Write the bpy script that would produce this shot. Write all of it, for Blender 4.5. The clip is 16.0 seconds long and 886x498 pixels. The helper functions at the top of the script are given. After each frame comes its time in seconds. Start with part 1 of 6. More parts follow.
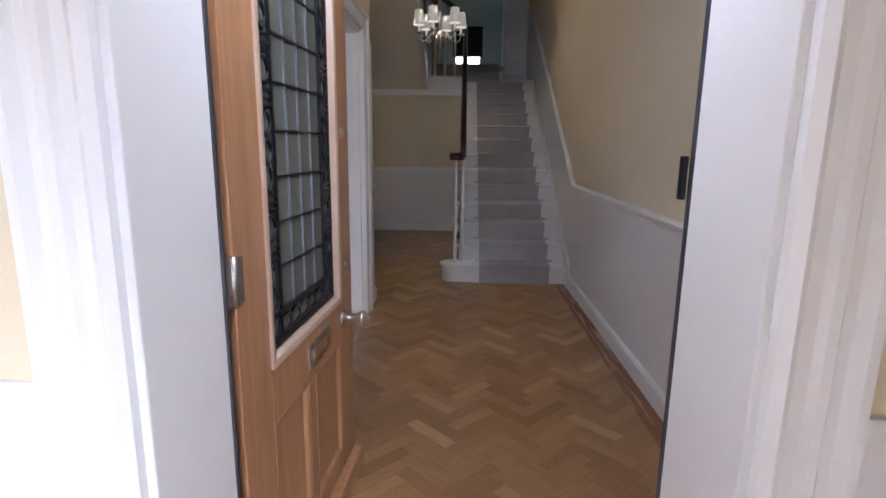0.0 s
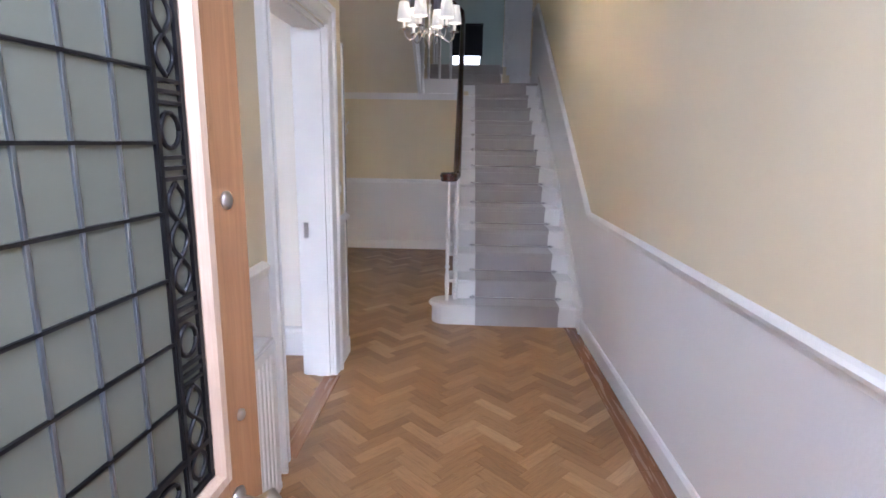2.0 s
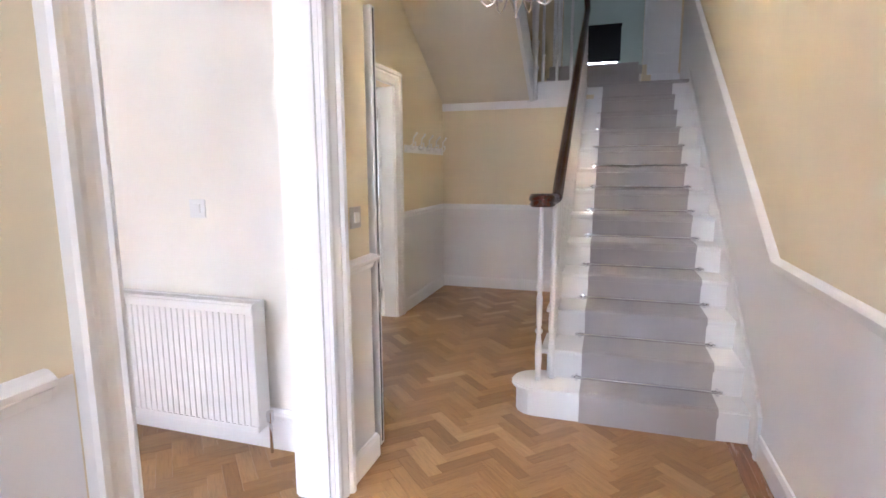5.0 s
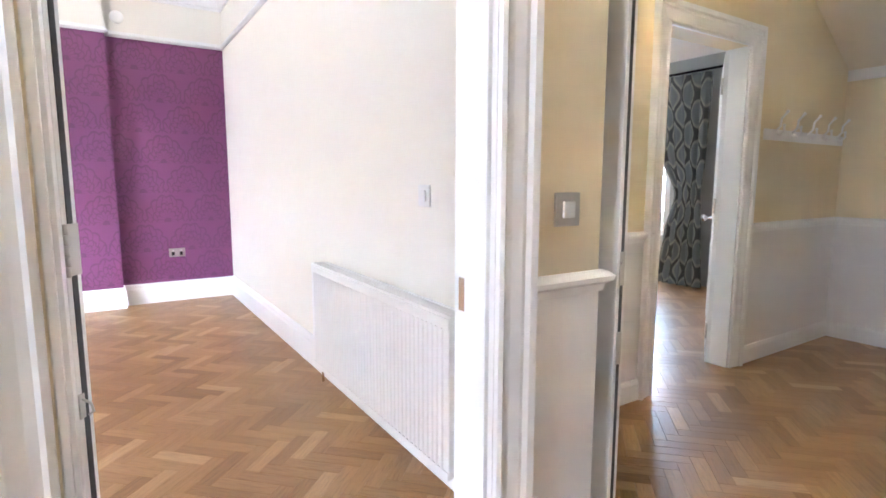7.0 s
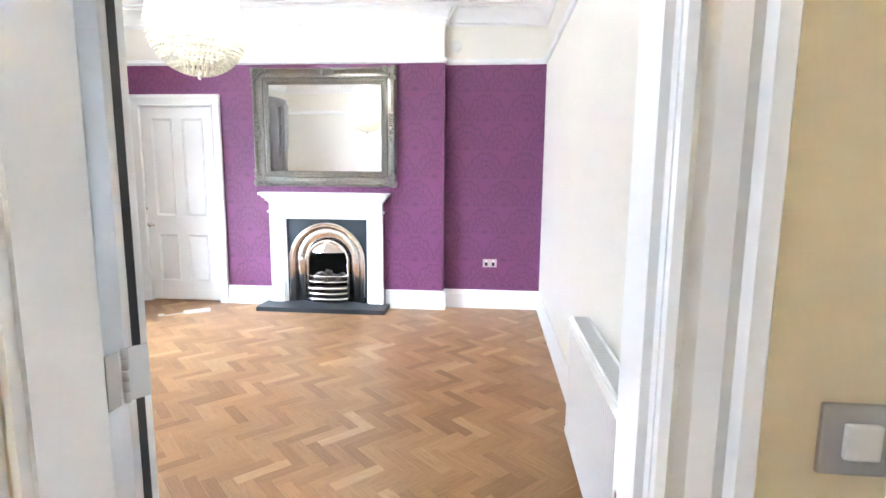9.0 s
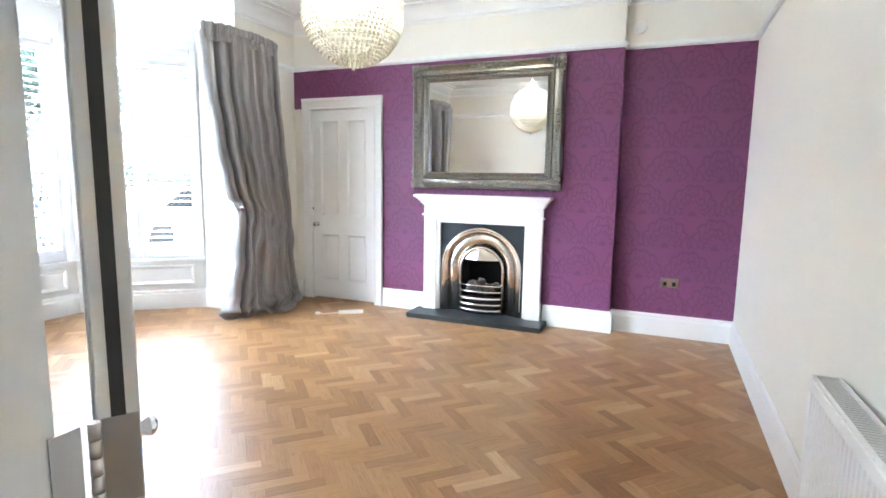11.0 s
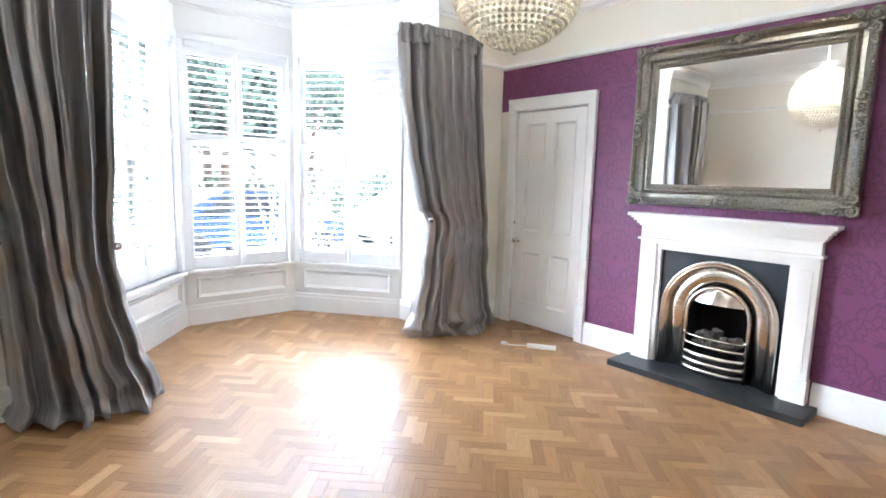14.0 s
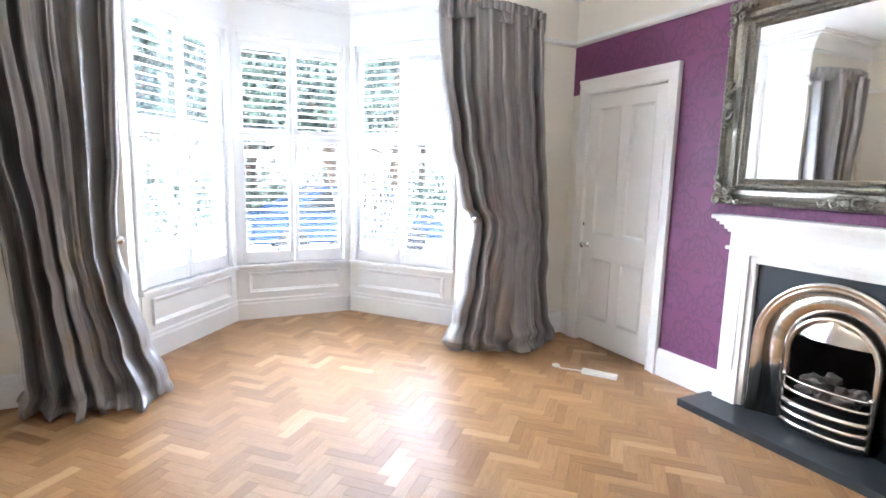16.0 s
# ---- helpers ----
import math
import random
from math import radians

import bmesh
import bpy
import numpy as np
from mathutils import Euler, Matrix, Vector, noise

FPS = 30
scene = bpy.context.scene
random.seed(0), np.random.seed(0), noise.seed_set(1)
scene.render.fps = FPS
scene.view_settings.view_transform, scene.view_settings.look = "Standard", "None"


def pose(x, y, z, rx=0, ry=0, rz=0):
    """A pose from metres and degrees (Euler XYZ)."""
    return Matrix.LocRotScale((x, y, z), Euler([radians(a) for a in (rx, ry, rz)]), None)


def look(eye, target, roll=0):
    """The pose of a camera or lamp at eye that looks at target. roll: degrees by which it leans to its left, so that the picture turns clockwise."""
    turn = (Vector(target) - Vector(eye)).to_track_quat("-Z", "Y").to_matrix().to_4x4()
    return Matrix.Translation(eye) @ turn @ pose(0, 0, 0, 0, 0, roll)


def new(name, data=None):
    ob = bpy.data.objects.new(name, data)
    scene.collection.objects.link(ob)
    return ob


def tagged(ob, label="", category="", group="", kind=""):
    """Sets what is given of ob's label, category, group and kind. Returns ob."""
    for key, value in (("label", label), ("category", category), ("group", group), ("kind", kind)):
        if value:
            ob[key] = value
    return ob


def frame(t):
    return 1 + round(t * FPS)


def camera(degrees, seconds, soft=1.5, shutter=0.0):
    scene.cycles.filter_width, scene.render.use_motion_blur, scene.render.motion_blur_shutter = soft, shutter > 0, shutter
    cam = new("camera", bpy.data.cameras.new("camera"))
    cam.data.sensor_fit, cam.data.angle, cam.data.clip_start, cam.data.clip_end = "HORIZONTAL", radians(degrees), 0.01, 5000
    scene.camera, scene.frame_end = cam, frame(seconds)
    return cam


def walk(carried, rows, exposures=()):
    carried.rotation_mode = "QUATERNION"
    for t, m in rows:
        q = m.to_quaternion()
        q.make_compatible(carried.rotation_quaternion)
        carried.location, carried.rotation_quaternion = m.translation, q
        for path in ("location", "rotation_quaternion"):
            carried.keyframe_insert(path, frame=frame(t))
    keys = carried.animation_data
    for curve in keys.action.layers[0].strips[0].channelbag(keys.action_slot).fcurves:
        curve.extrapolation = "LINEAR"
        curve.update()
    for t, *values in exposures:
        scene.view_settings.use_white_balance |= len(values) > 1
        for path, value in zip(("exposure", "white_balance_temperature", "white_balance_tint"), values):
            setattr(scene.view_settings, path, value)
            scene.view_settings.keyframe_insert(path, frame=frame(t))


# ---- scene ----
cam = camera(80.4, 16.0, soft=1.6)
PATH = [
    (0, (0.361, 0.545, 1.266), (0.289, 2.505, 0.875), 0.7),
    (0.5, (0.375, 0.731, 1.319), (0.301, 2.691, 0.93), 0.8),
    (1, (0.382, 0.945, 1.376), (0.304, 2.905, 0.984), 0.8),
    (1.5, (0.405, 1.134, 1.396), (0.324, 3.094, 1.004), 0.9),
    (2, (0.415, 1.351, 1.421), (0.34, 3.309, 1.022), 0.9),
    (2.5, (0.418, 1.549, 1.431), (0.316, 3.506, 1.033), 0.8),
    (3, (0.405, 1.764, 1.457), (0.218, 3.714, 1.055), 0.7),
    (5.5, (0.699, 2.87, 1.261), (-0.146, 4.664, 1.004), -0.3),
    (6, (0.731, 3.11, 1.202), (-0.43, 4.719, 0.949), -0.3),
    (6.5, (0.695, 3.318, 1.183), (-0.739, 4.689, 0.929), -0.1),
    (7, (0.625, 3.555, 1.2), (-1.046, 4.623, 0.947), 0.1),
    (7.5, (0.561, 3.756, 1.256), (-1.274, 4.502, 0.981), 0.0),
    (8, (0.48, 3.887, 1.326), (-1.455, 4.304, 1.035), 0.1),
    (8.5, (0.377, 4.009, 1.389), (-1.6, 4.103, 1.096), 0.4),
    (9, (0.264, 4.132, 1.435), (-1.707, 3.949, 1.148), 0.5),
    (11.5, (-0.388, 3.993, 1.332), (-2.144, 3.074, 1.068), 1.1),
    (12, (-0.553, 3.957, 1.282), (-2.204, 2.861, 1.016), 1.3),
    (12.5, (-0.708, 3.899, 1.281), (-2.268, 2.678, 1.005), 1.3),
    (13, (-0.874, 3.88, 1.286), (-2.325, 2.53, 1.015), 1.5),
    (13.5, (-1.022, 3.895, 1.378), (-2.383, 2.456, 1.102), 1.5),
    (14, (-1.178, 3.939, 1.457), (-2.461, 2.429, 1.185), 1.5),
    (14.5, (-1.318, 3.933, 1.507), (-2.539, 2.374, 1.233), 1.5),
    (15, (-1.499, 3.916, 1.51), (-2.625, 2.287, 1.235), 1.5),
    (15.5, (-1.757, 3.924, 1.491), (-2.773, 2.224, 1.211), 1.5),
    (16, (-2.055, 3.897, 1.441), (-2.93, 2.122, 1.149), 1.4),
]
EXPOSURES = [(0.0, 3.4, 5500, 18), (0.5, 3.9, 5400, 17), (1.5, 4.5, 5200, 18), (3.0, 4.85, 5200, 17), (5.5, 5.2, 5500, 17),
             (7.0, 5.2, 5400, 13), (9.0, 5.25, 5250, 7), (11.5, 4.65, 5400, 4), (16.0, 4.5, 5500, 9)]
walk(cam, [(t, look(eye, target, roll)) for t, eye, target, roll in PATH], EXPOSURES)

# ---- world, sun and large lights ----
world = bpy.data.worlds.new("world")
scene.world = world
world.use_nodes = True
wn = world.node_tree.nodes
sky = wn.new("ShaderNodeTexSky")
sky.sky_type = 'NISHITA'
sky.sun_disc = False
sky.sun_elevation = radians(38)
sky.sun_rotation = radians(20)
sky.air_density, sky.dust_density, sky.ozone_density = 1.0, 2.5, 1.0
wn["Background"].inputs["Strength"].default_value = 0.05
world.node_tree.links.new(sky.outputs["Color"], wn["Background"].inputs["Color"])


def lamp(name, kind, matrix, energy, color, **settings):
    data = bpy.data.lights.new(name, kind)
    data.energy, data.color = energy, color
    for key, value in settings.items():
        if key == "size":
            data.size = value
        elif key == "size_y":
            data.shape, data.size_y = "RECTANGLE", value
        elif key == "angle":
            data.angle = value
        elif key == "soft":
            data.shadow_soft_size = value
    ob = new(name, data)
    ob.matrix_world = matrix
    return ob


lamp("sun", "SUN", look((3, 9, 12), (0, 0, 0)), 0.5, (1.0, 0.95, 0.88), angle=radians(12))
# bright overcast sky over the street, and as it falls through the entrance and the back windows
lamp("sky_street", "AREA", look((-3.0, -28.0, 24.0), (-3.0, 0.0, 20.0)), 34000, (0.95, 0.97, 1.0), size=80.0, size_y=40.0)
lamp("sky_entrance", "AREA", look((0.335, 1.38, 2.10), (0.36, 3.0, 1.0)), 1.3, (0.95, 0.96, 1.0), size=0.85, size_y=0.16)
lamp("sky_back_window", "AREA", look((-3.7, 9.9, 1.6), (-3.2, 7.0, 0.8)), 6, (0.80, 0.92, 1.0), size=1.5, size_y=1.7)
lamp("sky_upstairs_window", "AREA", look((0.35, 12.6, 3.1), (0.4, 9.0, 2.6)), 1.2, (0.9, 0.95, 1.0), size=1.0, size_y=1.0)

# ---- materials ----
class Nodes:
    """A short way to write one node material."""

    def __init__(self, name, rough=0.5, metal=0.0, color=(0.8, 0.8, 0.8)):
        self.mat = bpy.data.materials.new(name)
        self.mat.use_nodes = True
        self.tree = self.mat.node_tree
        self.bsdf = self.tree.nodes["Principled BSDF"]
        self.bsdf.inputs["Base Color"].default_value = (*color, 1)
        self.bsdf.inputs["Roughness"].default_value = rough
        self.bsdf.inputs["Metallic"].default_value = metal

    def node(self, kind, **values):
        n = self.tree.nodes.new(kind)
        for key, value in values.items():
            n.inputs[key].default_value = value
        return n

    def link(self, a, b):
        self.tree.links.new(a, b)

    def coords(self, kind="Object"):
        return self.node("ShaderNodeTexCoord").outputs[kind]

    def position(self):
        return self.node("ShaderNodeNewGeometry").outputs["Position"]

    def mapped(self, source, scale=(1, 1, 1), rot=(0, 0, 0)):
        m = self.node("ShaderNodeMapping")
        m.inputs["Scale"].default_value = scale
        m.inputs["Rotation"].default_value = rot
        self.link(source, m.inputs["Vector"])
        return m.outputs["Vector"]

    def noise(self, source, scale, detail=3.0, rough=0.55, distortion=0.0):
        n = self.node("ShaderNodeTexNoise", Scale=scale, Detail=detail, Roughness=rough, Distortion=distortion)
        self.link(source, n.inputs["Vector"])
        return n.outputs["Fac"]

    def ramp(self, source, *stops):
        r = self.node("ShaderNodeValToRGB")
        e = r.color_ramp.elements
        while len(e) < len(stops):
            e.new(0.5)
        for el, (p, c) in zip(e, stops):
            el.position, el.color = p, (*c, 1)
        self.link(source, r.inputs["Fac"])
        return r.outputs["Color"]

    def math(self, op, a, b=0.0):
        m = self.tree.nodes.new("ShaderNodeMath")
        m.operation = op
        for i, v in ((0, a), (1, b)):
            if isinstance(v, (int, float)):
                m.inputs[i].default_value = v
            else:
                self.link(v, m.inputs[i])
        return m.outputs[0]

    def mix(self, fac, a, b, blend="MIX"):
        m = self.tree.nodes.new("ShaderNodeMix")
        m.data_type, m.blend_type = "RGBA", blend
        for i, v in ((0, fac), (6, a), (7, b)):
            if isinstance(v, (int, float)):
                m.inputs[i].default_value = v
            elif isinstance(v, tuple):
                m.inputs[i].default_value = (*v, 1)
            else:
                self.link(v, m.inputs[i])
        return m.outputs[2]

    def color(self, source):
        self.link(source, self.bsdf.inputs["Base Color"])

    def rough(self, source, low, high):
        r = self.node("ShaderNodeMapRange")
        r.inputs["To Min"].default_value, r.inputs["To Max"].default_value = low, high
        self.link(source, r.inputs["Value"])
        self.link(r.outputs[0], self.bsdf.inputs["Roughness"])

    def bump(self, source, strength, distance=0.002):
        b = self.node("ShaderNodeBump", Strength=strength, Distance=distance)
        self.link(source, b.inputs["Height"])
        self.link(b.outputs["Normal"], self.bsdf.inputs["Normal"])


def shade(c, k):
    return tuple(min(1.0, v * k) for v in c)


def painted(name, c, rough=0.5, grain=0.10, scale=220.0, vary=0.05):
    """Brushed or rolled paint: slight unevenness at two scales."""
    n = Nodes(name, rough, 0, c)
    p = n.position()
    big, fine = n.noise(p, 1.7, 4), n.noise(p, scale, 2)
    n.color(n.mix(big, shade(c, 1 - vary), shade(c, 1 + vary)))
    n.rough(n.noise(p, 9, 3), max(0.05, rough - 0.06), min(1, rough + 0.06))
    n.bump(fine, grain, 0.0012)
    return n.mat


def metal(name, c, rough, vary=0.08):
    n = Nodes(name, rough, 1.0, c)
    p = n.coords()
    n.rough(n.noise(p, 25, 3), max(0.02, rough - vary), rough + vary)
    return n.mat


def timber(name, dark, mid, light, rough, along="z", scale=1.0, coat=0.0):
    n = Nodes(name, rough, 0, mid)
    s = {"x": (1.2, 22, 22), "y": (22, 1.2, 22), "z": (22, 22, 1.2)}[along]
    v = n.mapped(n.coords(), tuple(k * scale for k in s))
    g = n.noise(v, 2.0, 6, 0.62, 0.7)
    f = n.noise(n.mapped(n.coords(), tuple(k * 6 * scale for k in s)), 2.0, 3)
    c = n.ramp(g, (0.25, dark), (0.5, mid), (0.78, light))
    n.color(n.mix(0.22, c, n.ramp(f, (0.3, dark), (0.7, light))))
    n.rough(g, rough - 0.05, rough + 0.1)
    n.bump(f, 0.12, 0.001)
    n.bsdf.inputs["Coat Weight"].default_value = coat
    n.bsdf.inputs["Coat Roughness"].default_value = 0.12
    return n.mat


def parquet(name, each):
    """Oiled oak blocks; each block has its own tone, by object or by island."""
    n = Nodes(name, 0.2)
    if each:
        rnd = n.node("ShaderNodeObjectInfo").outputs["Random"]
    else:
        rnd = n.node("ShaderNodeNewGeometry").outputs["Random Per Island"]
    uv = n.node("ShaderNodeUVMap").outputs["UV"]
    shift = n.node("ShaderNodeCombineXYZ")
    n.link(n.math("MULTIPLY", rnd, 37.0), shift.inputs[0])
    n.link(n.math("MULTIPLY", rnd, 91.0), shift.inputs[1])
    add = n.node("ShaderNodeVectorMath")
    n.link(uv, add.inputs[0])
    n.link(shift.outputs[0], add.inputs[1])
    v = n.mapped(add.outputs[0], (5, 60, 1))
    g = n.noise(v, 1.6, 6, 0.6, 1.2)
    tone = n.ramp(rnd, (0.0, (0.255, 0.134, 0.055)), (0.25, (0.315, 0.173, 0.074)), (0.6, (0.365, 0.207, 0.090)),
                  (0.9, (0.41, 0.243, 0.111)), (1.0, (0.52, 0.335, 0.175)))
    streak = n.ramp(g, (0.25, (0.62, 0.56, 0.50)), (0.5, (1, 1, 1)), (0.75, (1.18, 1.16, 1.10)))
    wear = n.noise(n.position(), 0.9, 4)
    c = n.mix(0.85, tone, streak, "MULTIPLY")
    n.color(n.mix(n.math("MULTIPLY", wear, 0.25), c, (0.39, 0.215, 0.095)))
    n.rough(n.noise(n.position(), 5, 4), 0.31, 0.40)
    n.bsdf.inputs["Specular IOR Level"].default_value = 0.34
    n.bump(g, 0.05, 0.0006)
    return n.mat


def damask():
    """Plum wallpaper: petalled fans in an ogee net, each row shifted by half a repeat, tone in tone."""
    n = Nodes("plum_wallpaper", 0.55)
    sep = n.node("ShaderNodeSeparateXYZ")
    n.link(n.position(), sep.inputs[0])
    wob = n.math("MULTIPLY", n.math("SUBTRACT", n.noise(n.position(), 14.0, 1.0), 0.5), 0.10)
    v = n.math("DIVIDE", n.math("ADD", sep.outputs[2], 0.07), 0.29)
    row = n.math("FLOOR", v)
    u = n.math("ADD", n.math("DIVIDE", n.math("ADD", sep.outputs[1], sep.outputs[0]), 0.40), n.math("MULTIPLY", row, 0.5))
    fu = n.math("SUBTRACT", n.math("FRACT", u), 0.5)
    fv = n.math("FRACT", v)
    au = n.math("ADD", n.math("ABSOLUTE", fu), wob)
    # polar about the foot of the fan
    r = n.math("SQRT", n.math("ADD", n.math("MULTIPLY", n.math("MULTIPLY", au, au), 3.4), n.math("MULTIPLY", fv, fv)))
    th = n.math("ARCTAN2", n.math("MULTIPLY", au, 1.85), n.math("ADD", fv, 0.02))
    def stroke(field, width):
        return n.math("SUBTRACT", 1.0, n.math("MINIMUM", n.math("DIVIDE", n.math("ABSOLUTE", field), width), 1.0))
    lobed = n.math("ADD", r, n.math("MULTIPLY", n.math("ABSOLUTE", n.math("SINE", n.math("MULTIPLY", th, 7.0))), -0.09))
    rim = stroke(n.math("SUBTRACT", lobed, 0.84), 0.05)
    inner = stroke(n.math("SUBTRACT", n.math("ABSOLUTE", n.math("SUBTRACT", lobed, 0.47)), 0.10), 0.04)
    rays = stroke(n.math("SINE", n.math("ADD", n.math("MULTIPLY", th, 10.0), n.math("MULTIPLY", n.math("SINE", n.math("MULTIPLY", r, 9.0)), 1.3))), 0.42)
    rays = n.math("MULTIPLY", rays, n.math("MULTIPLY", n.math("GREATER_THAN", r, 0.16), n.math("LESS_THAN", lobed, 0.80)))
    heart = n.math("LESS_THAN", r, 0.15)
    mask = n.math("MAXIMUM", n.math("MAXIMUM", rim, inner), n.math("MAXIMUM", rays, heart))
    mask = n.math("MINIMUM", n.math("MULTIPLY", mask, 1.6), 1.0)
    fibre = n.noise(n.mapped(n.position(), (120, 120, 500)), 1.0, 2)
    ground = n.mix(fibre, (0.165, 0.044, 0.128), (0.200, 0.058, 0.154))
    n.color(n.mix(n.math("MULTIPLY", mask, 0.52), ground, (0.082, 0.020, 0.064)))
    n.rough(mask, 0.62, 0.42)
    n.bump(mask, 0.1, 0.0006)
    return n.mat


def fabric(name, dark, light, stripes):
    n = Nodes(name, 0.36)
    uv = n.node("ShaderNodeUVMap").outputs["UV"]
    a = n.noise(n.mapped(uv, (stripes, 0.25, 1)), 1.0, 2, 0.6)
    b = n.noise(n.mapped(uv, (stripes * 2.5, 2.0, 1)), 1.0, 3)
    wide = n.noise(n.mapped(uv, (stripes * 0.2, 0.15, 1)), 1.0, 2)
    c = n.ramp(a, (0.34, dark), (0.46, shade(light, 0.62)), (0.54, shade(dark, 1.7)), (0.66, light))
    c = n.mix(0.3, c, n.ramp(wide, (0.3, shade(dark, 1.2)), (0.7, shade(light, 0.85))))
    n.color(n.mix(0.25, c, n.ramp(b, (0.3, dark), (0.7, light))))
    n.bump(b, 0.2, 0.0006)
    n.bsdf.inputs["Sheen Weight"].default_value = 0.15
    n.bsdf.inputs["Sheen Roughness"].default_value = 0.3
    n.bsdf.inputs["Specular IOR Level"].default_value = 0.8
    n.bsdf.inputs["Metallic"].default_value = 0.45
    return n.mat


def leafy(name, a, b):
    n = Nodes(name, 0.6)
    n.color(n.mix(n.node("ShaderNodeNewGeometry").outputs["Random Per Island"], a, b))
    return n.mat


def glowing(name, c, strength):
    n = Nodes(name, 0.6, 0, (0.85, 0.83, 0.78))
    n.bsdf.inputs["Emission Color"].default_value = (*c, 1)
    n.bsdf.inputs["Emission Strength"].default_value = strength
    return n.mat


def clear_glass(name, tint=(1, 1, 1), rough=0.0):
    n = Nodes(name, rough, 0, tint)
    n.bsdf.inputs["Transmission Weight"].default_value = 1.0
    n.bsdf.inputs["IOR"].default_value = 1.45
    return n.mat


WHITE = painted("white_gloss_paint", (0.84, 0.84, 0.83), 0.36, 0.0, 90, 0.015)
SURROUND = painted("ivory_satin_paint", (0.80, 0.775, 0.73), 0.42, 0.0, 90, 0.02)
DADO = painted("white_anaglypta", (0.79, 0.78, 0.77), 0.5, 0.7, 75, 0.03)
CREAM = painted("cream_emulsion", (0.75, 0.66, 0.47), 0.75, 0.08, 260, 0.02)
ROOM_CREAM = painted("pale_ivory_emulsion", (0.84, 0.81, 0.735), 0.75, 0.06, 260, 0.02)
CEILING = painted("ceiling_white", (0.86, 0.855, 0.84), 0.85, 0.05, 200, 0.015)
STAIR_WHITE = painted("stair_gloss_white", (0.80, 0.79, 0.77), 0.34, 0.0, 60, 0.015)
GREEN_WALL = painted("pale_green_emulsion", (0.55, 0.62, 0.56), 0.75, 0.15, 200)
GREY_WALL = painted("grey_emulsion", (0.42, 0.42, 0.40), 0.75, 0.15, 200)
OAK = parquet("oak_block", True)
OAK_REST = parquet("oak_block_field", False)
OAK_PLANK = timber("oak_border", (0.17, 0.075, 0.03), (0.26, 0.12, 0.048), (0.35, 0.175, 0.075), 0.24, "y", 1.0, 0.3)
OAK_CROSS = timber("oak_threshold", (0.20, 0.09, 0.036), (0.30, 0.145, 0.06), (0.40, 0.21, 0.095), 0.24, "y", 1.0, 0.3)
JOINT = painted("joint_filler", (0.16, 0.085, 0.04), 0.7, 0.2, 200)
PINE = timber("waxed_pine", (0.29, 0.135, 0.06), (0.42, 0.215, 0.10), (0.53, 0.31, 0.16), 0.32, "z", 0.8, 0.25)
PINE_PALE = timber("pale_pine_bead", (0.46, 0.31, 0.22), (0.57, 0.42, 0.31), (0.66, 0.52, 0.40), 0.35, "z", 0.8, 0.2)
MAHOGANY = timber("mahogany", (0.018, 0.004, 0.002), (0.055, 0.012, 0.006), (0.10, 0.028, 0.014), 0.16, "y", 1.0, 0.6)
PURPLE = damask()
CHROME = metal("chrome", (0.78, 0.78, 0.80), 0.10, 0.05)
NICKEL = metal("brushed_nickel", (0.55, 0.53, 0.50), 0.30)
STEEL = metal("polished_cast_steel", (0.66, 0.62, 0.57), 0.17, 0.07)
LEAD = metal("dark_lead_came", (0.045, 0.045, 0.05), 0.45)
# pale blue-grey stands in for light glinting on the upright bars
ZINC_GLINT = metal("zinc_with_glint_tint", (0.26, 0.29, 0.34), 0.35)
BLACK_METAL = metal("black_metal", (0.03, 0.03, 0.033), 0.5)
BRASS = metal("aged_brass", (0.42, 0.34, 0.22), 0.35)
MIRROR = metal("mirror_silver", (0.93, 0.93, 0.92), 0.02, 0.01)
PLASTIC = painted("white_plastic", (0.78, 0.78, 0.76), 0.35, 0.02, 60)
DARK_STRIP = painted("dark_strip", (0.045, 0.046, 0.05), 0.6, 0.2, 200)
BLACKBACK = painted("black_painted_slate", (0.016, 0.021, 0.026), 0.4, 0.3, 60)
SOOT = painted("sooty_firebrick", (0.012, 0.011, 0.010), 0.9, 0.6, 80)
COAL = painted("ceramic_coal", (0.085, 0.07, 0.06), 0.9, 0.9, 60, 0.6)
HEARTH = painted("honed_slate", (0.020, 0.024, 0.028), 0.36, 0.25, 70, 0.25)
BLIND = painted("black_blind_cloth", (0.012, 0.012, 0.016), 0.9, 0.2, 200)
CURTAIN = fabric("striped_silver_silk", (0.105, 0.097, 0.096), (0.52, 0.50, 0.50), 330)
LOUVRE = painted("louvre_white", (0.80, 0.80, 0.80), 0.35, 0.02, 60)
TARMAC = painted("tarmac", (0.055, 0.055, 0.058), 0.85, 0.8, 160, 0.2)
STREET = painted("worn_concrete", (0.36, 0.35, 0.33), 0.9, 0.7, 60, 0.2)
PAVING = painted("paving_stone", (0.42, 0.40, 0.37), 0.8, 0.5, 90, 0.15)
GRAVEL = painted("pale_gravel", (0.50, 0.48, 0.44), 0.9, 0.9, 90, 0.12)
BRICK = painted("red_sandstone", (0.34, 0.15, 0.10), 0.85, 0.6, 70, 0.2)
LEAVES = leafy("hedge_leaf", (0.045, 0.072, 0.055), (0.085, 0.12, 0.09))
BARK = painted("bark", (0.10, 0.075, 0.055), 0.9, 0.8, 40, 0.3)
CAR_BLUE = painted("car_paint_blue", (0.025, 0.05, 0.11), 0.18, 0.0, 60)
CAR_WHITE = painted("car_paint_white", (0.7, 0.7, 0.7), 0.2, 0.0, 60)
CAR_GLASS = painted("car_glass", (0.02, 0.025, 0.03), 0.08, 0.0, 60)
RUBBER = painted("rubber", (0.02, 0.02, 0.02), 0.8, 0.1, 60)
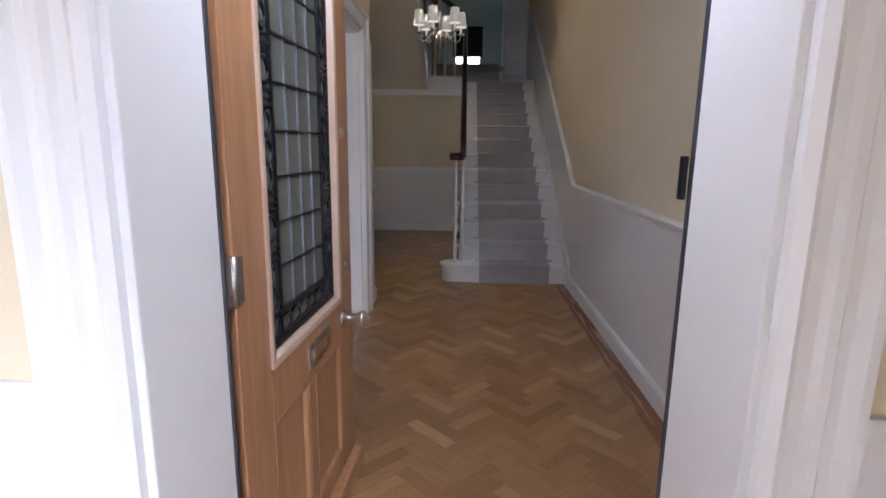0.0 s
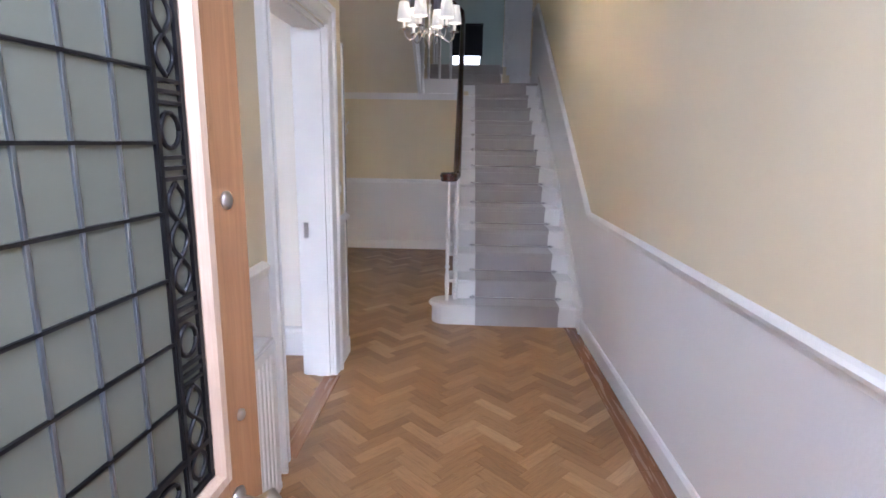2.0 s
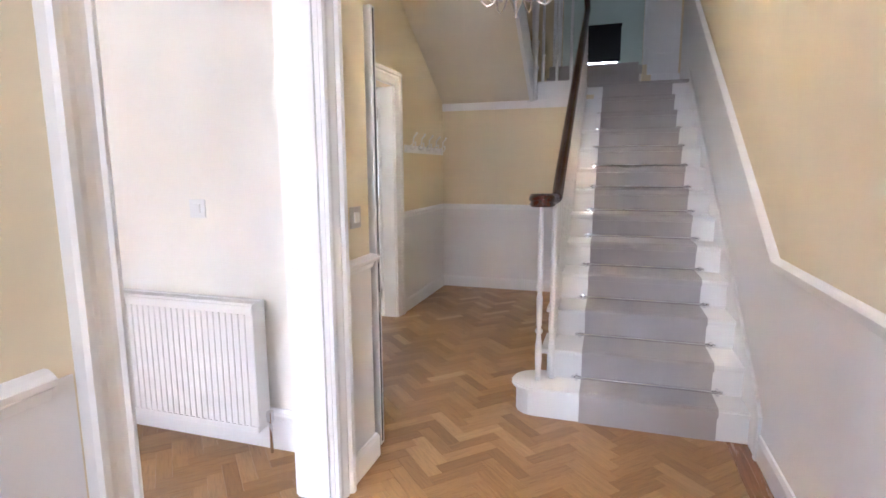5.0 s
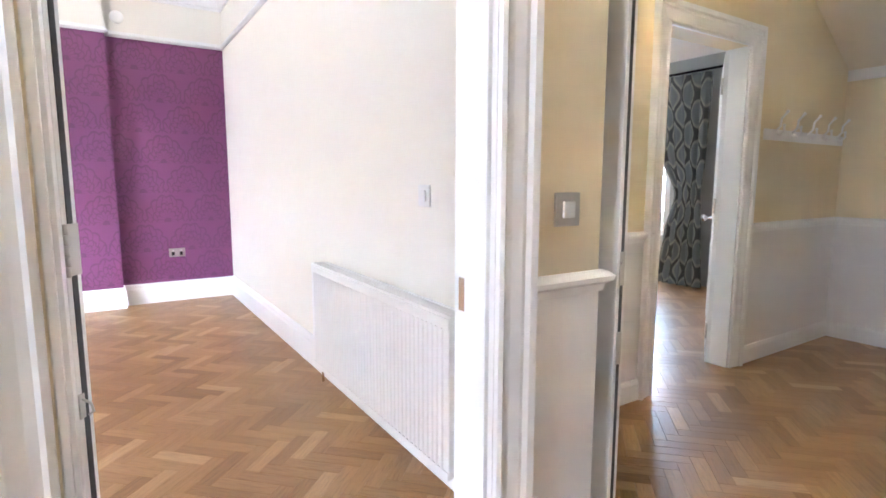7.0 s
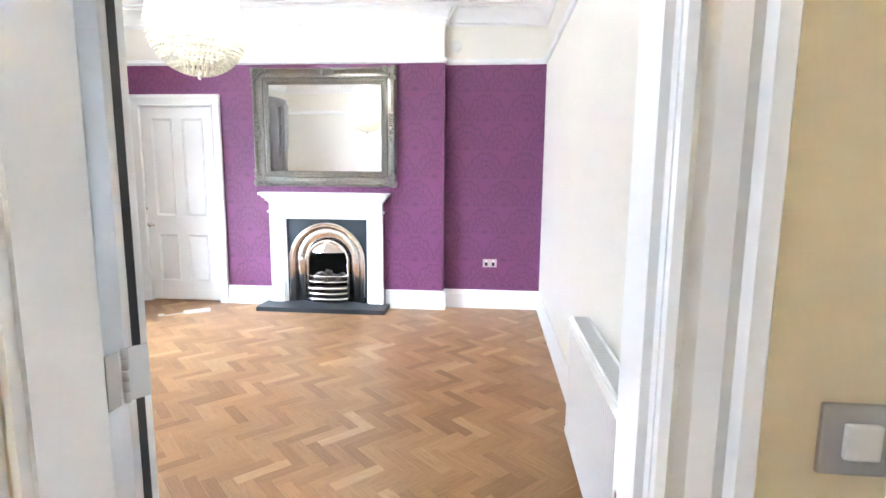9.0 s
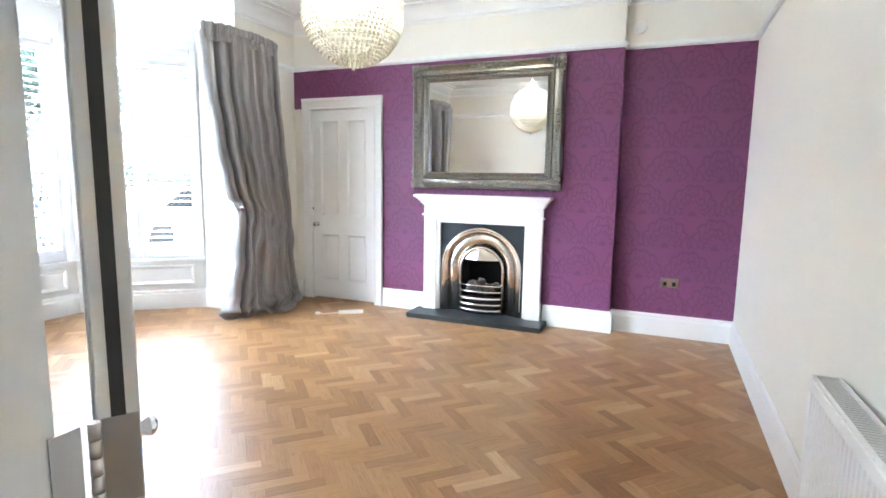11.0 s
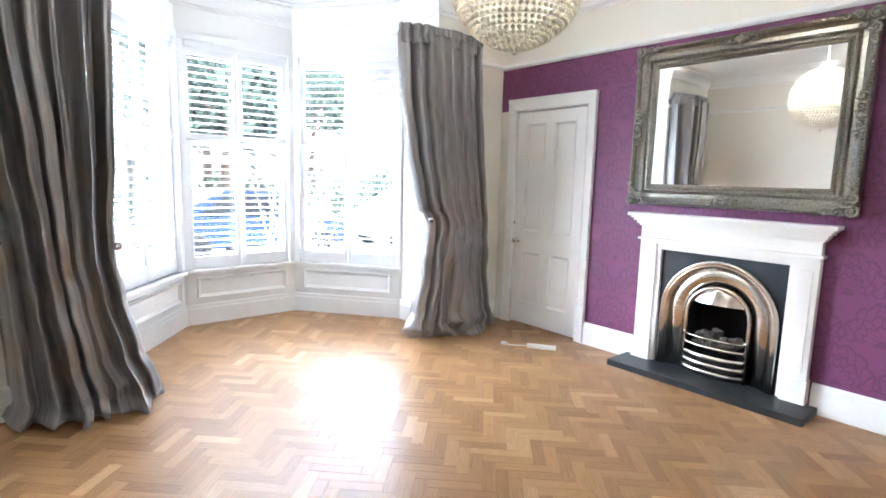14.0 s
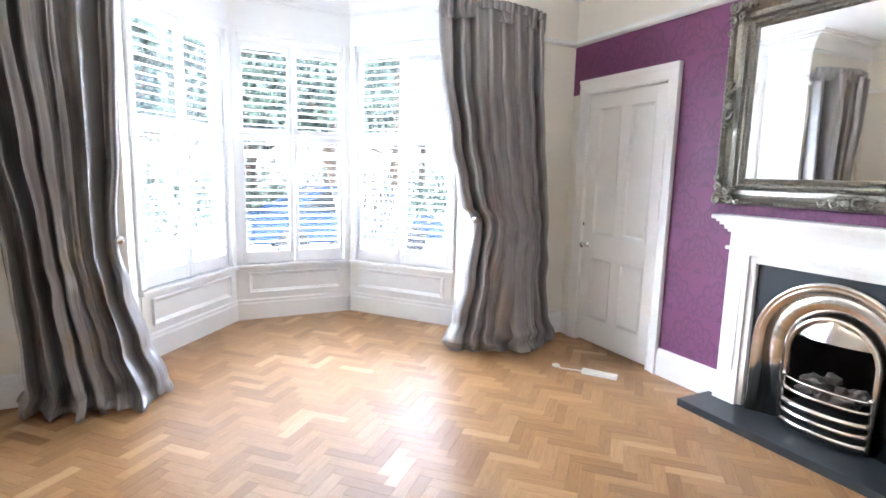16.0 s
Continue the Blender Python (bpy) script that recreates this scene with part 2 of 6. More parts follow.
SHADE_GLOW = glowing("lit_lampshade", (1.0, 0.86, 0.66), 0.018)
BULB = glowing("warm_bulb", (1.0, 0.74, 0.46), 300.0)
BALL_GLOW = glowing("lit_bulb_glow", (1.0, 0.86, 0.60), 0.022)
CRYSTAL = glowing("crystal", (1.0, 0.86, 0.60), 0.0)
CRYSTAL.node_tree.nodes["Principled BSDF"].inputs["Roughness"].default_value = 0.12
CRYSTAL.node_tree.nodes["Principled BSDF"].inputs["Base Color"].default_value = (0.86, 0.82, 0.70, 1)
PANE = clear_glass("window_glass")
OBSCURED = painted("obscured_leaded_glass", (0.135, 0.14, 0.115), 0.16, 0.25, 30, 0.15)


def silver_gilt():
    n = Nodes("antique_silver_gilt", 0.34, 0.9, (0.3, 0.28, 0.25))
    p = n.coords()
    a, b = n.noise(p, 60, 5, 0.7), n.noise(p, 9, 4)
    worn = n.ramp(a, (0.30, (0.12, 0.11, 0.09)), (0.52, (0.25, 0.235, 0.20)), (0.74, (0.40, 0.38, 0.33)))
    n.color(n.mix(n.math("MULTIPLY", b, 0.6), worn, (0.33, 0.31, 0.27)))
    n.rough(a, 0.22, 0.45)
    n.bump(a, 0.25, 0.002)
    return n.mat


def carpet():
    n = Nodes("stair_carpet", 0.95, 0, (0.2, 0.19, 0.18))
    p = n.position()
    a, b = n.noise(p, 700, 2), n.noise(p, 4, 4)
    n.color(n.mix(b, (0.39, 0.36, 0.345), (0.47, 0.435, 0.42)))
    n.bump(a, 0.9, 0.004)
    n.bsdf.inputs["Sheen Weight"].default_value = 0.3
    return n.mat


def patterned_cloth():
    """Grey cloth with rows of pale ovals."""
    n = Nodes("oval_print_cloth", 0.7)
    uv = n.node("ShaderNodeUVMap").outputs["UV"]
    sep = n.node("ShaderNodeSeparateXYZ")
    n.link(uv, sep.inputs[0])
    f = n.math("ABSOLUTE", n.math("ADD", n.math("COSINE", n.math("MULTIPLY", sep.outputs[0], 16.0)), n.math("COSINE", n.math("MULTIPLY", sep.outputs[1], 13.0))))
    n.color(n.ramp(f, (0.25, (0.06, 0.062, 0.06)), (0.5, (0.30, 0.29, 0.24)), (1.0, (0.16, 0.17, 0.17))))
    return n.mat


GILT = silver_gilt()
CARPET = carpet()
OVALS = patterned_cloth()

# ---- building helpers ----
def box(bm, x0, x1, y0, y1, z0, z1, bevel=0.0):
    m = Matrix.Translation(((x0 + x1) / 2, (y0 + y1) / 2, (z0 + z1) / 2)) @ Matrix.Diagonal((abs(x1 - x0), abs(y1 - y0), abs(z1 - z0), 1))
    r = bmesh.ops.create_cube(bm, size=1.0, matrix=m)
    if bevel:
        edges = list({e for v in r["verts"] for e in v.link_edges})
        bmesh.ops.bevel(bm, geom=edges, offset=bevel, segments=2, affect='EDGES', profile=0.6)
    return bm


def boxed(x0, x1, y0, y1, z0, z1, bevel=0.0):
    return box(bmesh.new(), x0, x1, y0, y1, z0, z1, bevel)


def turned(bm, profile, m=Matrix(), seg=16):
    """A lathe: profile of (radius, height) about z, placed by m."""
    rings = []
    for r, z in profile:
        rings.append([bm.verts.new(m @ Vector((max(r, 1e-4) * math.cos(a), max(r, 1e-4) * math.sin(a), z)))
                      for a in (2 * math.pi * i / seg for i in range(seg))])
    for a, b in zip(rings, rings[1:]):
        for i in range(seg):
            f = bm.faces.new((a[i], a[(i + 1) % seg], b[(i + 1) % seg], b[i]))
            f.smooth = True
    bm.faces.new(list(reversed(rings[0])))
    bm.faces.new(rings[-1])
    return bm


def tube(bm, pts, radius, seg=8):
    """A round bar along points; radius may be one number or one for each point."""
    pts = [Vector(p) for p in pts]
    rad = radius if isinstance(radius, (list, tuple)) else [radius] * len(pts)
    up, rings = None, []
    for i, p in enumerate(pts):
        d = (pts[min(i + 1, len(pts) - 1)] - pts[max(i - 1, 0)]).normalized()
        if up is None:
            up = Vector((0, 0, 1)) if abs(d.z) < 0.9 else Vector((1, 0, 0))
        side = d.cross(up).normalized()
        up = side.cross(d).normalized()
        rings.append([bm.verts.new(p + (side * math.cos(a) + up * math.sin(a)) * rad[i])
                      for a in (2 * math.pi * k / seg for k in range(seg))])
    for a, b in zip(rings, rings[1:]):
        for i in range(seg):
            bm.faces.new((a[i], a[(i + 1) % seg], b[(i + 1) % seg], b[i])).smooth = True
    bm.faces.new(list(reversed(rings[0])))
    bm.faces.new(rings[-1])
    return bm


def moulding(bm, pts, prof, place, closed=False):
    """Sweep a profile of (side, out) along a flat path with mitred corners; side is to the left of the path."""
    pts = [Vector(p) for p in pts]
    n, rows = len(pts), []
    for i, p in enumerate(pts):
        a = pts[i - 1] if (i or closed) else None
        b = pts[(i + 1) % n] if (i < n - 1 or closed) else None
        d0 = (p - a).normalized() if a is not None else (b - p).normalized()
        d1 = (b - p).normalized() if b is not None else d0
        n0, n1 = Vector((-d0.y, d0.x)), Vector((-d1.y, d1.x))
        m = (n0 + n1)
        m = m / max(0.2, m.dot(n0))
        rows.append([bm.verts.new(place(p.x + m.x * s, p.y + m.y * s, w)) for s, w in prof])
    pairs = list(zip(rows, rows[1:])) + ([(rows[-1], rows[0])] if closed else [])
    for a, b in pairs:
        for k in range(len(prof)):
            j = (k + 1) % len(prof)
            bm.faces.new((a[k], a[j], b[j], b[k]))
    if not closed:
        bm.faces.new(rows[0])
        bm.faces.new(list(reversed(rows[-1])))
    return bm


def level(z0=0.0):
    return lambda u, v, w: (u, v, z0 + w)


def prism(bm, pts, place, w0, w1):
    """An upright slab: outline in (u, v), thickness from w0 to w1."""
    a = [bm.verts.new(place(u, v, w0)) for u, v in pts]
    b = [bm.verts.new(place(u, v, w1)) for u, v in pts]
    bm.faces.new(a)
    bm.faces.new(list(reversed(b)))
    for i in range(len(pts)):
        j = (i + 1) % len(pts)
        bm.faces.new((a[i], b[i], b[j], a[j]))
    return bm


def ball(bm, centre, r, sub=1, squash=(1, 1, 1)):
    bmesh.ops.create_icosphere(bm, subdivisions=sub, radius=1.0,
                               matrix=Matrix.Translation(centre) @ Matrix.Diagonal((r * squash[0], r * squash[1], r * squash[2], 1)))
    return bm


def meshed(name, bm, material):
    bmesh.ops.recalc_face_normals(bm, faces=bm.faces)
    me = bpy.data.meshes.new(name)
    bm.to_mesh(me)
    bm.free()
    me.materials.append(material)
    return new(name, me)


def part(name, bm, material, parent, label="", smooth=False):
    ob = meshed(name, bm, material)
    ob.parent = parent
    ob.matrix_parent_inverse = parent.matrix_world.inverted()
    if smooth:
        for p in ob.data.polygons:
            p.use_smooth = True
    if label:
        tagged(ob, label)
    return ob


def thing(name, label, category, at=(0, 0, 0), group="", turn=0.0, kind=""):
    ob = new(name)
    ob.empty_display_size = 0.1
    ob.matrix_world = pose(*at, 0, 0, turn)
    bpy.context.view_layer.update()
    return tagged(ob, label, category, group, kind)


def local(name, bm, material, parent, label="", smooth=False):
    """A part whose mesh is written in its parent's own coordinates."""
    ob = meshed(name, bm, material)
    ob.parent = parent
    if smooth:
        for p in ob.data.polygons:
            p.use_smooth = True
    if label:
        tagged(ob, label)
    return ob


def setting(name, bm, material, label, category):
    return tagged(meshed(name, bm, material), label, category, "", "structure")

# ---- structure: plan ----
HALL_L, HALL_R, RECESS = -0.36, 1.34, -1.16        # faces of the hall's side walls, and of its wider back part
ROOM_E, ROOM_N, ROOM_S, ROOM_W, ALCOVE = -0.52, 4.645, 0.15, -5.14, -5.26
CEIL, HIGH = 3.06, 5.6
END = 8.30                                          # back wall of the hall under the half landing
FRONT = 1.56                                        # plane of the front door
BAY = [(-4.28, ROOM_S), (-4.28, -0.36), (-3.55, -1.28), (-2.45, -1.28), (-1.72, -0.36), (-1.72, ROOM_S)]
DOOR_S, DOOR_N, DOOR_H = 3.468, 4.345, 2.03          # opening from hall to front room

# floors
setting("floor", boxed(-5.6, 1.6, -1.45, 9.4, -0.16, -0.012), JOINT, "herringbone oak block floor of hall and rooms", "floor")

# walls; each is thick and stops at its openings
wb = bmesh.new()
box(wb, ROOM_E, HALL_L, FRONT + 0.04, DOOR_S, -0.05, HIGH)
box(wb, ROOM_E, HALL_L, DOOR_S, DOOR_N, DOOR_H, HIGH)
box(wb, ROOM_E, HALL_L, DOOR_N, 4.70, -0.05, HIGH)
setting("wall_1", wb, CREAM, "cream painted wall between hall and front room", "wall")
# the front room's side of that wall, and its other walls, in ivory
wb = bmesh.new()
box(wb, ROOM_E - 0.012, ROOM_E - 0.002, ROOM_S, DOOR_S, 0, CEIL)
box(wb, ROOM_E - 0.012, ROOM_E - 0.002, DOOR_S, DOOR_N, DOOR_H, CEIL)
box(wb, ROOM_E - 0.012, ROOM_E - 0.002, DOOR_N, ROOM_N, 0, CEIL)
setting("wall_2", wb, ROOM_CREAM, "ivory plaster lining of the front room", "wall")
wb = bmesh.new()
box(wb, -5.5, ROOM_E - 0.002, ROOM_N, ROOM_N + 0.12, -0.05, HIGH)
box(wb, -1.16, ROOM_E - 0.002, ROOM_N + 0.12, ROOM_N + 0.135, -0.05, HIGH)
setting("wall_north", wb, ROOM_CREAM, "long plain ivory wall of the front room", "wall")
wb = bmesh.new()
box(wb, -5.5, ALCOVE, 3.63, ROOM_N, -0.05, CEIL)
box(wb, -5.5, ROOM_W, 2.86, 3.63, -0.05, CEIL)
box(wb, -5.5, ROOM_W, 1.94, 2.86, 1.0, CEIL)
box(wb, -5.5, ROOM_W, 1.22, 1.94, -0.05, CEIL)
box(wb, -5.5, ROOM_W, 0.36, 1.22, 2.12, CEIL)
box(wb, -5.5, ROOM_W, 0.0, 0.36, -0.05, CEIL)
box(wb, -5.62, -5.50, -0.1, ROOM_N + 0.12, -0.05, CEIL)
setting("wall_west", wb, ROOM_CREAM, "chimney wall of the front room, ivory above the picture rail", "wall")
# plum paper on the chimney wall up to the picture rail
RAIL = 2.52
wb = bmesh.new()
T = 0.004
box(wb, ALCOVE, ALCOVE + T, 3.63, ROOM_N, 0.0, RAIL)
box(wb, ROOM_W - 0.11, ROOM_W + T, 3.63, 3.63 + T, 0.0, RAIL)
box(wb, ROOM_W, ROOM_W + T, 2.86, 3.63, 0.0, RAIL)
box(wb, ROOM_W, ROOM_W + T, 1.94, 2.86, 1.0, RAIL)
box(wb, ROOM_W, ROOM_W + T, 1.22, 1.94, 0.0, RAIL)
box(wb, ROOM_W, ROOM_W + T, ROOM_S, 1.22, 2.12, RAIL)
setting("wallpaper", wb, PURPLE, "plum damask wallpaper on the chimney wall", "wallpaper")
wb = bmesh.new()
box(wb, -5.5, -4.28, -0.12, ROOM_S, -0.05, CEIL)
box(wb, -1.72, ROOM_E, -0.12, ROOM_S, -0.05, CEIL)
box(wb, -4.40, -4.28, -0.40, -0.12, -0.05, CEIL)
box(wb, -1.72, -1.60, -0.40, -0.12, -0.05, CEIL)
setting("wall_south", wb, ROOM_CREAM, "ivory wall on both sides of the bay", "wall")


def run(bm, a, b, thick, z0, z1, out=0.0):
    """A wall between two plan points; its thickness lies to the right of the way from a to b."""
    a, b = Vector(a), Vector(b)
    d = (b - a).normalized()
    n = Vector((d.y, -d.x))
    p = [a + n * -out, b + n * -out, b + n * thick, a + n * thick]
    return prism(bm, [(q.x, q.y) for q in p], lambda u, v, w: (u, v, w), z0, z1)


SILL, HEAD = 0.53, 2.62
wb = bmesh.new()
for a, b in zip(BAY[1:4], BAY[2:5]):
    run(wb, b, a, -0.16, -0.05, SILL)
    run(wb, b, a, -0.16, HEAD, CEIL)
setting("wall_bay", wb, CEILING, "white and ivory apron and frieze of the bay window", "wall")
# stone mullions outside the corners of the bay
wb = bmesh.new()
for x, y in BAY[1:5]:
    d = Vector((x + 3.0, y - 0.3)).normalized()
    box(wb, x + d.x * 0.20 - 0.10, x + d.x * 0.20 + 0.10, y + d.y * 0.20 - 0.10, y + d.y * 0.20 + 0.10, -0.4, 3.3)
setting("mullion", wb, BRICK, "red sandstone piers between the bay windows", "pier")

cb = bmesh.new()
prism(cb, [(-5.5, ROOM_N), (-5.5, ROOM_S - 0.1), (-4.4, ROOM_S - 0.1), (-4.4, -0.36), (-3.6, -1.42), (-2.4, -1.42), (-1.6, -0.36), (-1.6, ROOM_S - 0.1), (ROOM_E, ROOM_S - 0.1), (ROOM_E, ROOM_N)],
      lambda u, v, w: (u, v, w), CEIL, CEIL + 0.15)
setting("ceiling_front_room", cb, CEILING, "white plaster ceiling of the front room", "ceiling")
setting("ceiling_hall", boxed(HALL_L - 0.16, HALL_R + 0.16, 1.3, 6.1, 3.16, 3.35), CEILING, "white ceiling of the entrance hall", "ceiling")
setting("ceiling_stairwell", boxed(-1.4, HALL_R + 0.16, 4.6, 13.2, HIGH, HIGH + 0.12), CEILING, "white ceiling high over the stairs", "ceiling")
setting("ceiling_recess", boxed(RECESS - 0.1, HALL_L, 4.70, 6.1, 3.16, 3.35), CEILING, "white ceiling at the back of the hall", "ceiling")

# hall walls
setting("wall_east", boxed(HALL_R, HALL_R + 0.16, FRONT + 0.04, 13.0, -0.05, HIGH), CREAM, "cream wall that runs along hall and stairs", "wall")
wb = bmesh.new()
box(wb, RECESS - 0.14, RECESS, 4.70, 6.10, -0.05, HIGH)
box(wb, RECESS - 0.14, RECESS, 6.10, 6.90, 2.02, HIGH)
box(wb, RECESS - 0.14, RECESS, 6.90, 9.6, -0.05, HIGH)
setting("wall_3", wb, CREAM, "cream wall at the back of the hall with a doorway", "wall")
setting("wall_end", boxed(RECESS, 0.44, END, END + 0.1, -0.05, 2.06), CREAM, "cream end wall under the half landing", "wall")
setting("wall_gallery", boxed(-1.4, HALL_R + 0.16, 4.62, 4.70, 3.35, HIGH), CREAM, "cream wall of the upper floor over the hall", "wall")
# front wall of the hall round the entrance
wb = bmesh.new()
box(wb, ROOM_E, -0.16, FRONT - 0.20, FRONT + 0.04, -0.05, 3.3)
box(wb, 0.84, HALL_R + 0.16, FRONT - 0.20, FRONT + 0.04, -0.05, 3.3)
box(wb, -0.16, 0.84, FRONT - 0.20, FRONT + 0.04, 2.30, 3.3)
setting("wall_entrance", wb, CREAM, "cream wall round the front door", "wall")

# porch
wb = bmesh.new()
box(wb, ROOM_E + 0.002, ROOM_E + 0.022, ROOM_S, FRONT - 0.20, -0.1, 3.1)
box(wb, ROOM_E + 0.002, ROOM_E + 0.022, -0.9, ROOM_S, -0.1, 3.1)
box(wb, 1.46, 1.60, -0.9, FRONT - 0.20, -0.1, 3.1)
# added front wall, never in view: its narrow opening cuts sky light in the porch
box(wb, ROOM_E, -0.05, -1.04, -0.9, -0.1, 3.2)
box(wb, 0.80, 1.60, -1.04, -0.9, -0.1, 3.2)
box(wb, -0.05, 0.80, -1.04, -0.9, 2.1, 3.2)
setting("wall_porch", wb, painted("porch_cream", (0.76, 0.62, 0.44), 0.8, 0.3, 150), "cream rendered porch side walls, with an added front wall out of view", "wall")
wb = bmesh.new()
box(wb, ROOM_E + 0.022, ROOM_E + 0.032, -0.9, FRONT - 0.2, -0.1, 0.80)
box(wb, ROOM_E + 0.032, -0.27, FRONT - 0.215, FRONT - 0.2, -0.1, 0.86)
box(wb, 0.95, 1.445, FRONT - 0.215, FRONT - 0.2, -0.1, 0.84)
box(wb, 1.445, 1.46, -0.9, FRONT - 0.2, -0.1, 0.80)
setting("dado_porch", wb, WHITE, "white painted lower porch wall", "wall panel")
setting("ceiling_porch", boxed(ROOM_E, 1.6, -0.9, FRONT - 0.06, 3.1, 3.2), CEILING, "white porch ceiling", "ceiling")
setting("porch_floor", boxed(ROOM_E, 1.6, -0.9, FRONT - 0.20, -0.2, -0.03), PAVING, "stone porch floor", "floor")

# skirting boards
SKIRT = [(0, 0), (0.022, 0), (0.022, 0.15), (0.016, 0.165), (0.016, 0.185), (0.006, 0.20), (0, 0.20)]
HSKIRT = [(0, 0), (0.020, 0), (0.020, 0.095), (0.012, 0.115), (0, 0.12)]


def skirting(name, label, paths, prof):
    bm = bmesh.new()
    for p in paths:
        moulding(bm, p, prof, level())
    return setting(name, bm, WHITE, label, "skirting")


skirting("baseboard_front_room", "tall white moulded skirting of the front room", [
    [(ROOM_E - 0.012, DOOR_N + 0.13), (ROOM_E - 0.012, ROOM_N), (ALCOVE + T, ROOM_N), (ALCOVE + T, 3.634), (ROOM_W + T, 3.634), (ROOM_W + T, 3.02)],
    [(ROOM_W + T, 1.76), (ROOM_W + T, 1.212)],
    [(ROOM_W + T, 0.24), (ROOM_W + T, ROOM_S), *BAY, (ROOM_E - 0.012, ROOM_S), (ROOM_E - 0.012, DOOR_S - 0.13)]], SKIRT)
skirting("baseboard_hall", "white hall skirting", [
    [(HALL_L, DOOR_S - 0.172), (HALL_L, FRONT + 0.04), (-0.2, FRONT + 0.04)],
    [(RECESS, 6.03), (RECESS, 5.7)],
    [(0.44, END), (RECESS, END), (RECESS, 7.01)],
    [(HALL_L - 0.12, 4.70), (HALL_L, 4.70), (HALL_L, DOOR_N + 0.098)]], HSKIRT)
skirting("baseboard_hall_east", "white hall skirting along the party wall", [[(0.9, FRONT + 0.04), (HALL_R, FRONT + 0.04), (HALL_R, 5.25)]], HSKIRT)

# picture rail and coving of the front room
ROOM = [(ROOM_E - 0.012, ROOM_S), (ROOM_E - 0.012, ROOM_N), (ALCOVE, ROOM_N), (ALCOVE, 3.63), (ROOM_W, 3.63), (ROOM_W, ROOM_S), *BAY]
bm = bmesh.new()
PR = [(0, 0), (0.018, 0), (0.034, 0.016), (0.034, 0.026), (0.020, 0.034), (0.014, 0.052), (0, 0.056)]
moulding(bm, [(BAY[0][0], ROOM_S), *reversed(ROOM[:6]), (BAY[5][0], ROOM_S)][::-1], PR, level(RAIL))
setting("picture_rail", bm, WHITE, "white moulded picture rail", "rail")
bm = bmesh.new()
COVE = [(0, 0), (0.014, 0), (0.014, 0.02), (0.03, 0.03)] + [(0.03 + 0.11 * (1 - math.cos(a)), 0.03 + 0.11 * math.sin(a)) for a in (radians(15 * k) for k in range(1, 7))] + [(0.16, 0.14), (0.16, 0.155), (0.24, 0.155), (0.24, 0.17), (0, 0.17)]
moulding(bm, ROOM, COVE, level(CEIL - 0.17), True)
setting("coving", bm, CEILING, "deep white plaster cornice", "cornice")

# dado rails of the hall, with white textured dado below
DADO_Z = 0.93
DR = [(0, -0.03), (0.010, -0.03), (0.014, -0.01), (0.030, 0.0), (0.034, 0.014), (0.022, 0.024), (0.010, 0.03), (0, 0.03)]
bm = bmesh.new()
moulding(bm, [(HALL_L, DOOR_S - 0.17), (HALL_L, FRONT + 0.04)], DR, level(DADO_Z))
moulding(bm, [(HALL_L - 0.14, 4.70), (HALL_L, 4.70), (HALL_L, DOOR_N + 0.098)], DR, level(DADO_Z))
moulding(bm, [(0.44, END), (RECESS, END), (RECESS, 7.01)], DR, level(DADO_Z - 0.02))
moulding(bm, [(RECESS, 6.03), (RECESS, 5.7)], DR, level(DADO_Z - 0.02))
setting("dado_rail", bm, WHITE, "white moulded dado rail of the hall", "rail")
SLOPE = 0.166 / 0.26
EAST = [(FRONT + 0.04, 0.91), (5.18, 0.91), (8.75, 0.91 + 3.57 * SLOPE), (9.6, 0.91 + 3.57 * SLOPE)]
bm = bmesh.new()
moulding(bm, EAST, [(-0.03, 0), (-0.03, 0.010), (-0.01, 0.014), (0.0, 0.030), (0.014, 0.034), (0.024, 0.022), (0.03, 0.010), (0.03, 0)], lambda u, v, w: (HALL_R - w, u, v))
setting("dado_rail_stairs", bm, WHITE, "white dado rail that climbs with the stairs", "rail")
bm = bmesh.new()
prism(bm, [(FRONT + 0.05, 0.0), (9.6, 0.0), *reversed(EAST)], lambda u, v, w: (HALL_R - w, u, v), 0.0, 0.004)
setting("dado_east", bm, DADO, "white textured dado along hall and stairs", "wall panel")
bm = bmesh.new()
box(bm, HALL_L, HALL_L + 0.004, FRONT + 0.05, DOOR_S - 0.12, 0, DADO_Z)
box(bm, HALL_L, HALL_L + 0.004, DOOR_N + 0.09, 4.70, 0, DADO_Z)
box(bm, HALL_L - 0.14, HALL_L, 4.70, 4.704, 0, DADO_Z)
box(bm, RECESS, RECESS + 0.004, 5.7, 6.03, 0, DADO_Z - 0.02)
box(bm, RECESS, RECESS + 0.004, 7.01, END, 0, DADO_Z - 0.02)
box(bm, RECESS, 0.44, END - 0.004, END, 0, DADO_Z - 0.02)
setting("dado_hall", bm, DADO, "white textured dado of the hall", "wall panel")

# architraves and door linings
ARCH = [(0, 0), (0, 0.016), (0.012, 0.022), (0.022, 0.016), (0.040, 0.018), (0.072, 0.026), (0.088, 0.022), (0.096, 0.036), (0.118, 0.040), (0.125, 0.030), (0.125, 0)]


def architrave(bm, a, b, top, place, size=1.0):
    return moulding(bm, [(b, 0.0), (b, top), (a, top), (a, 0.0)], [(-s * size, w) for s, w in ARCH], place)


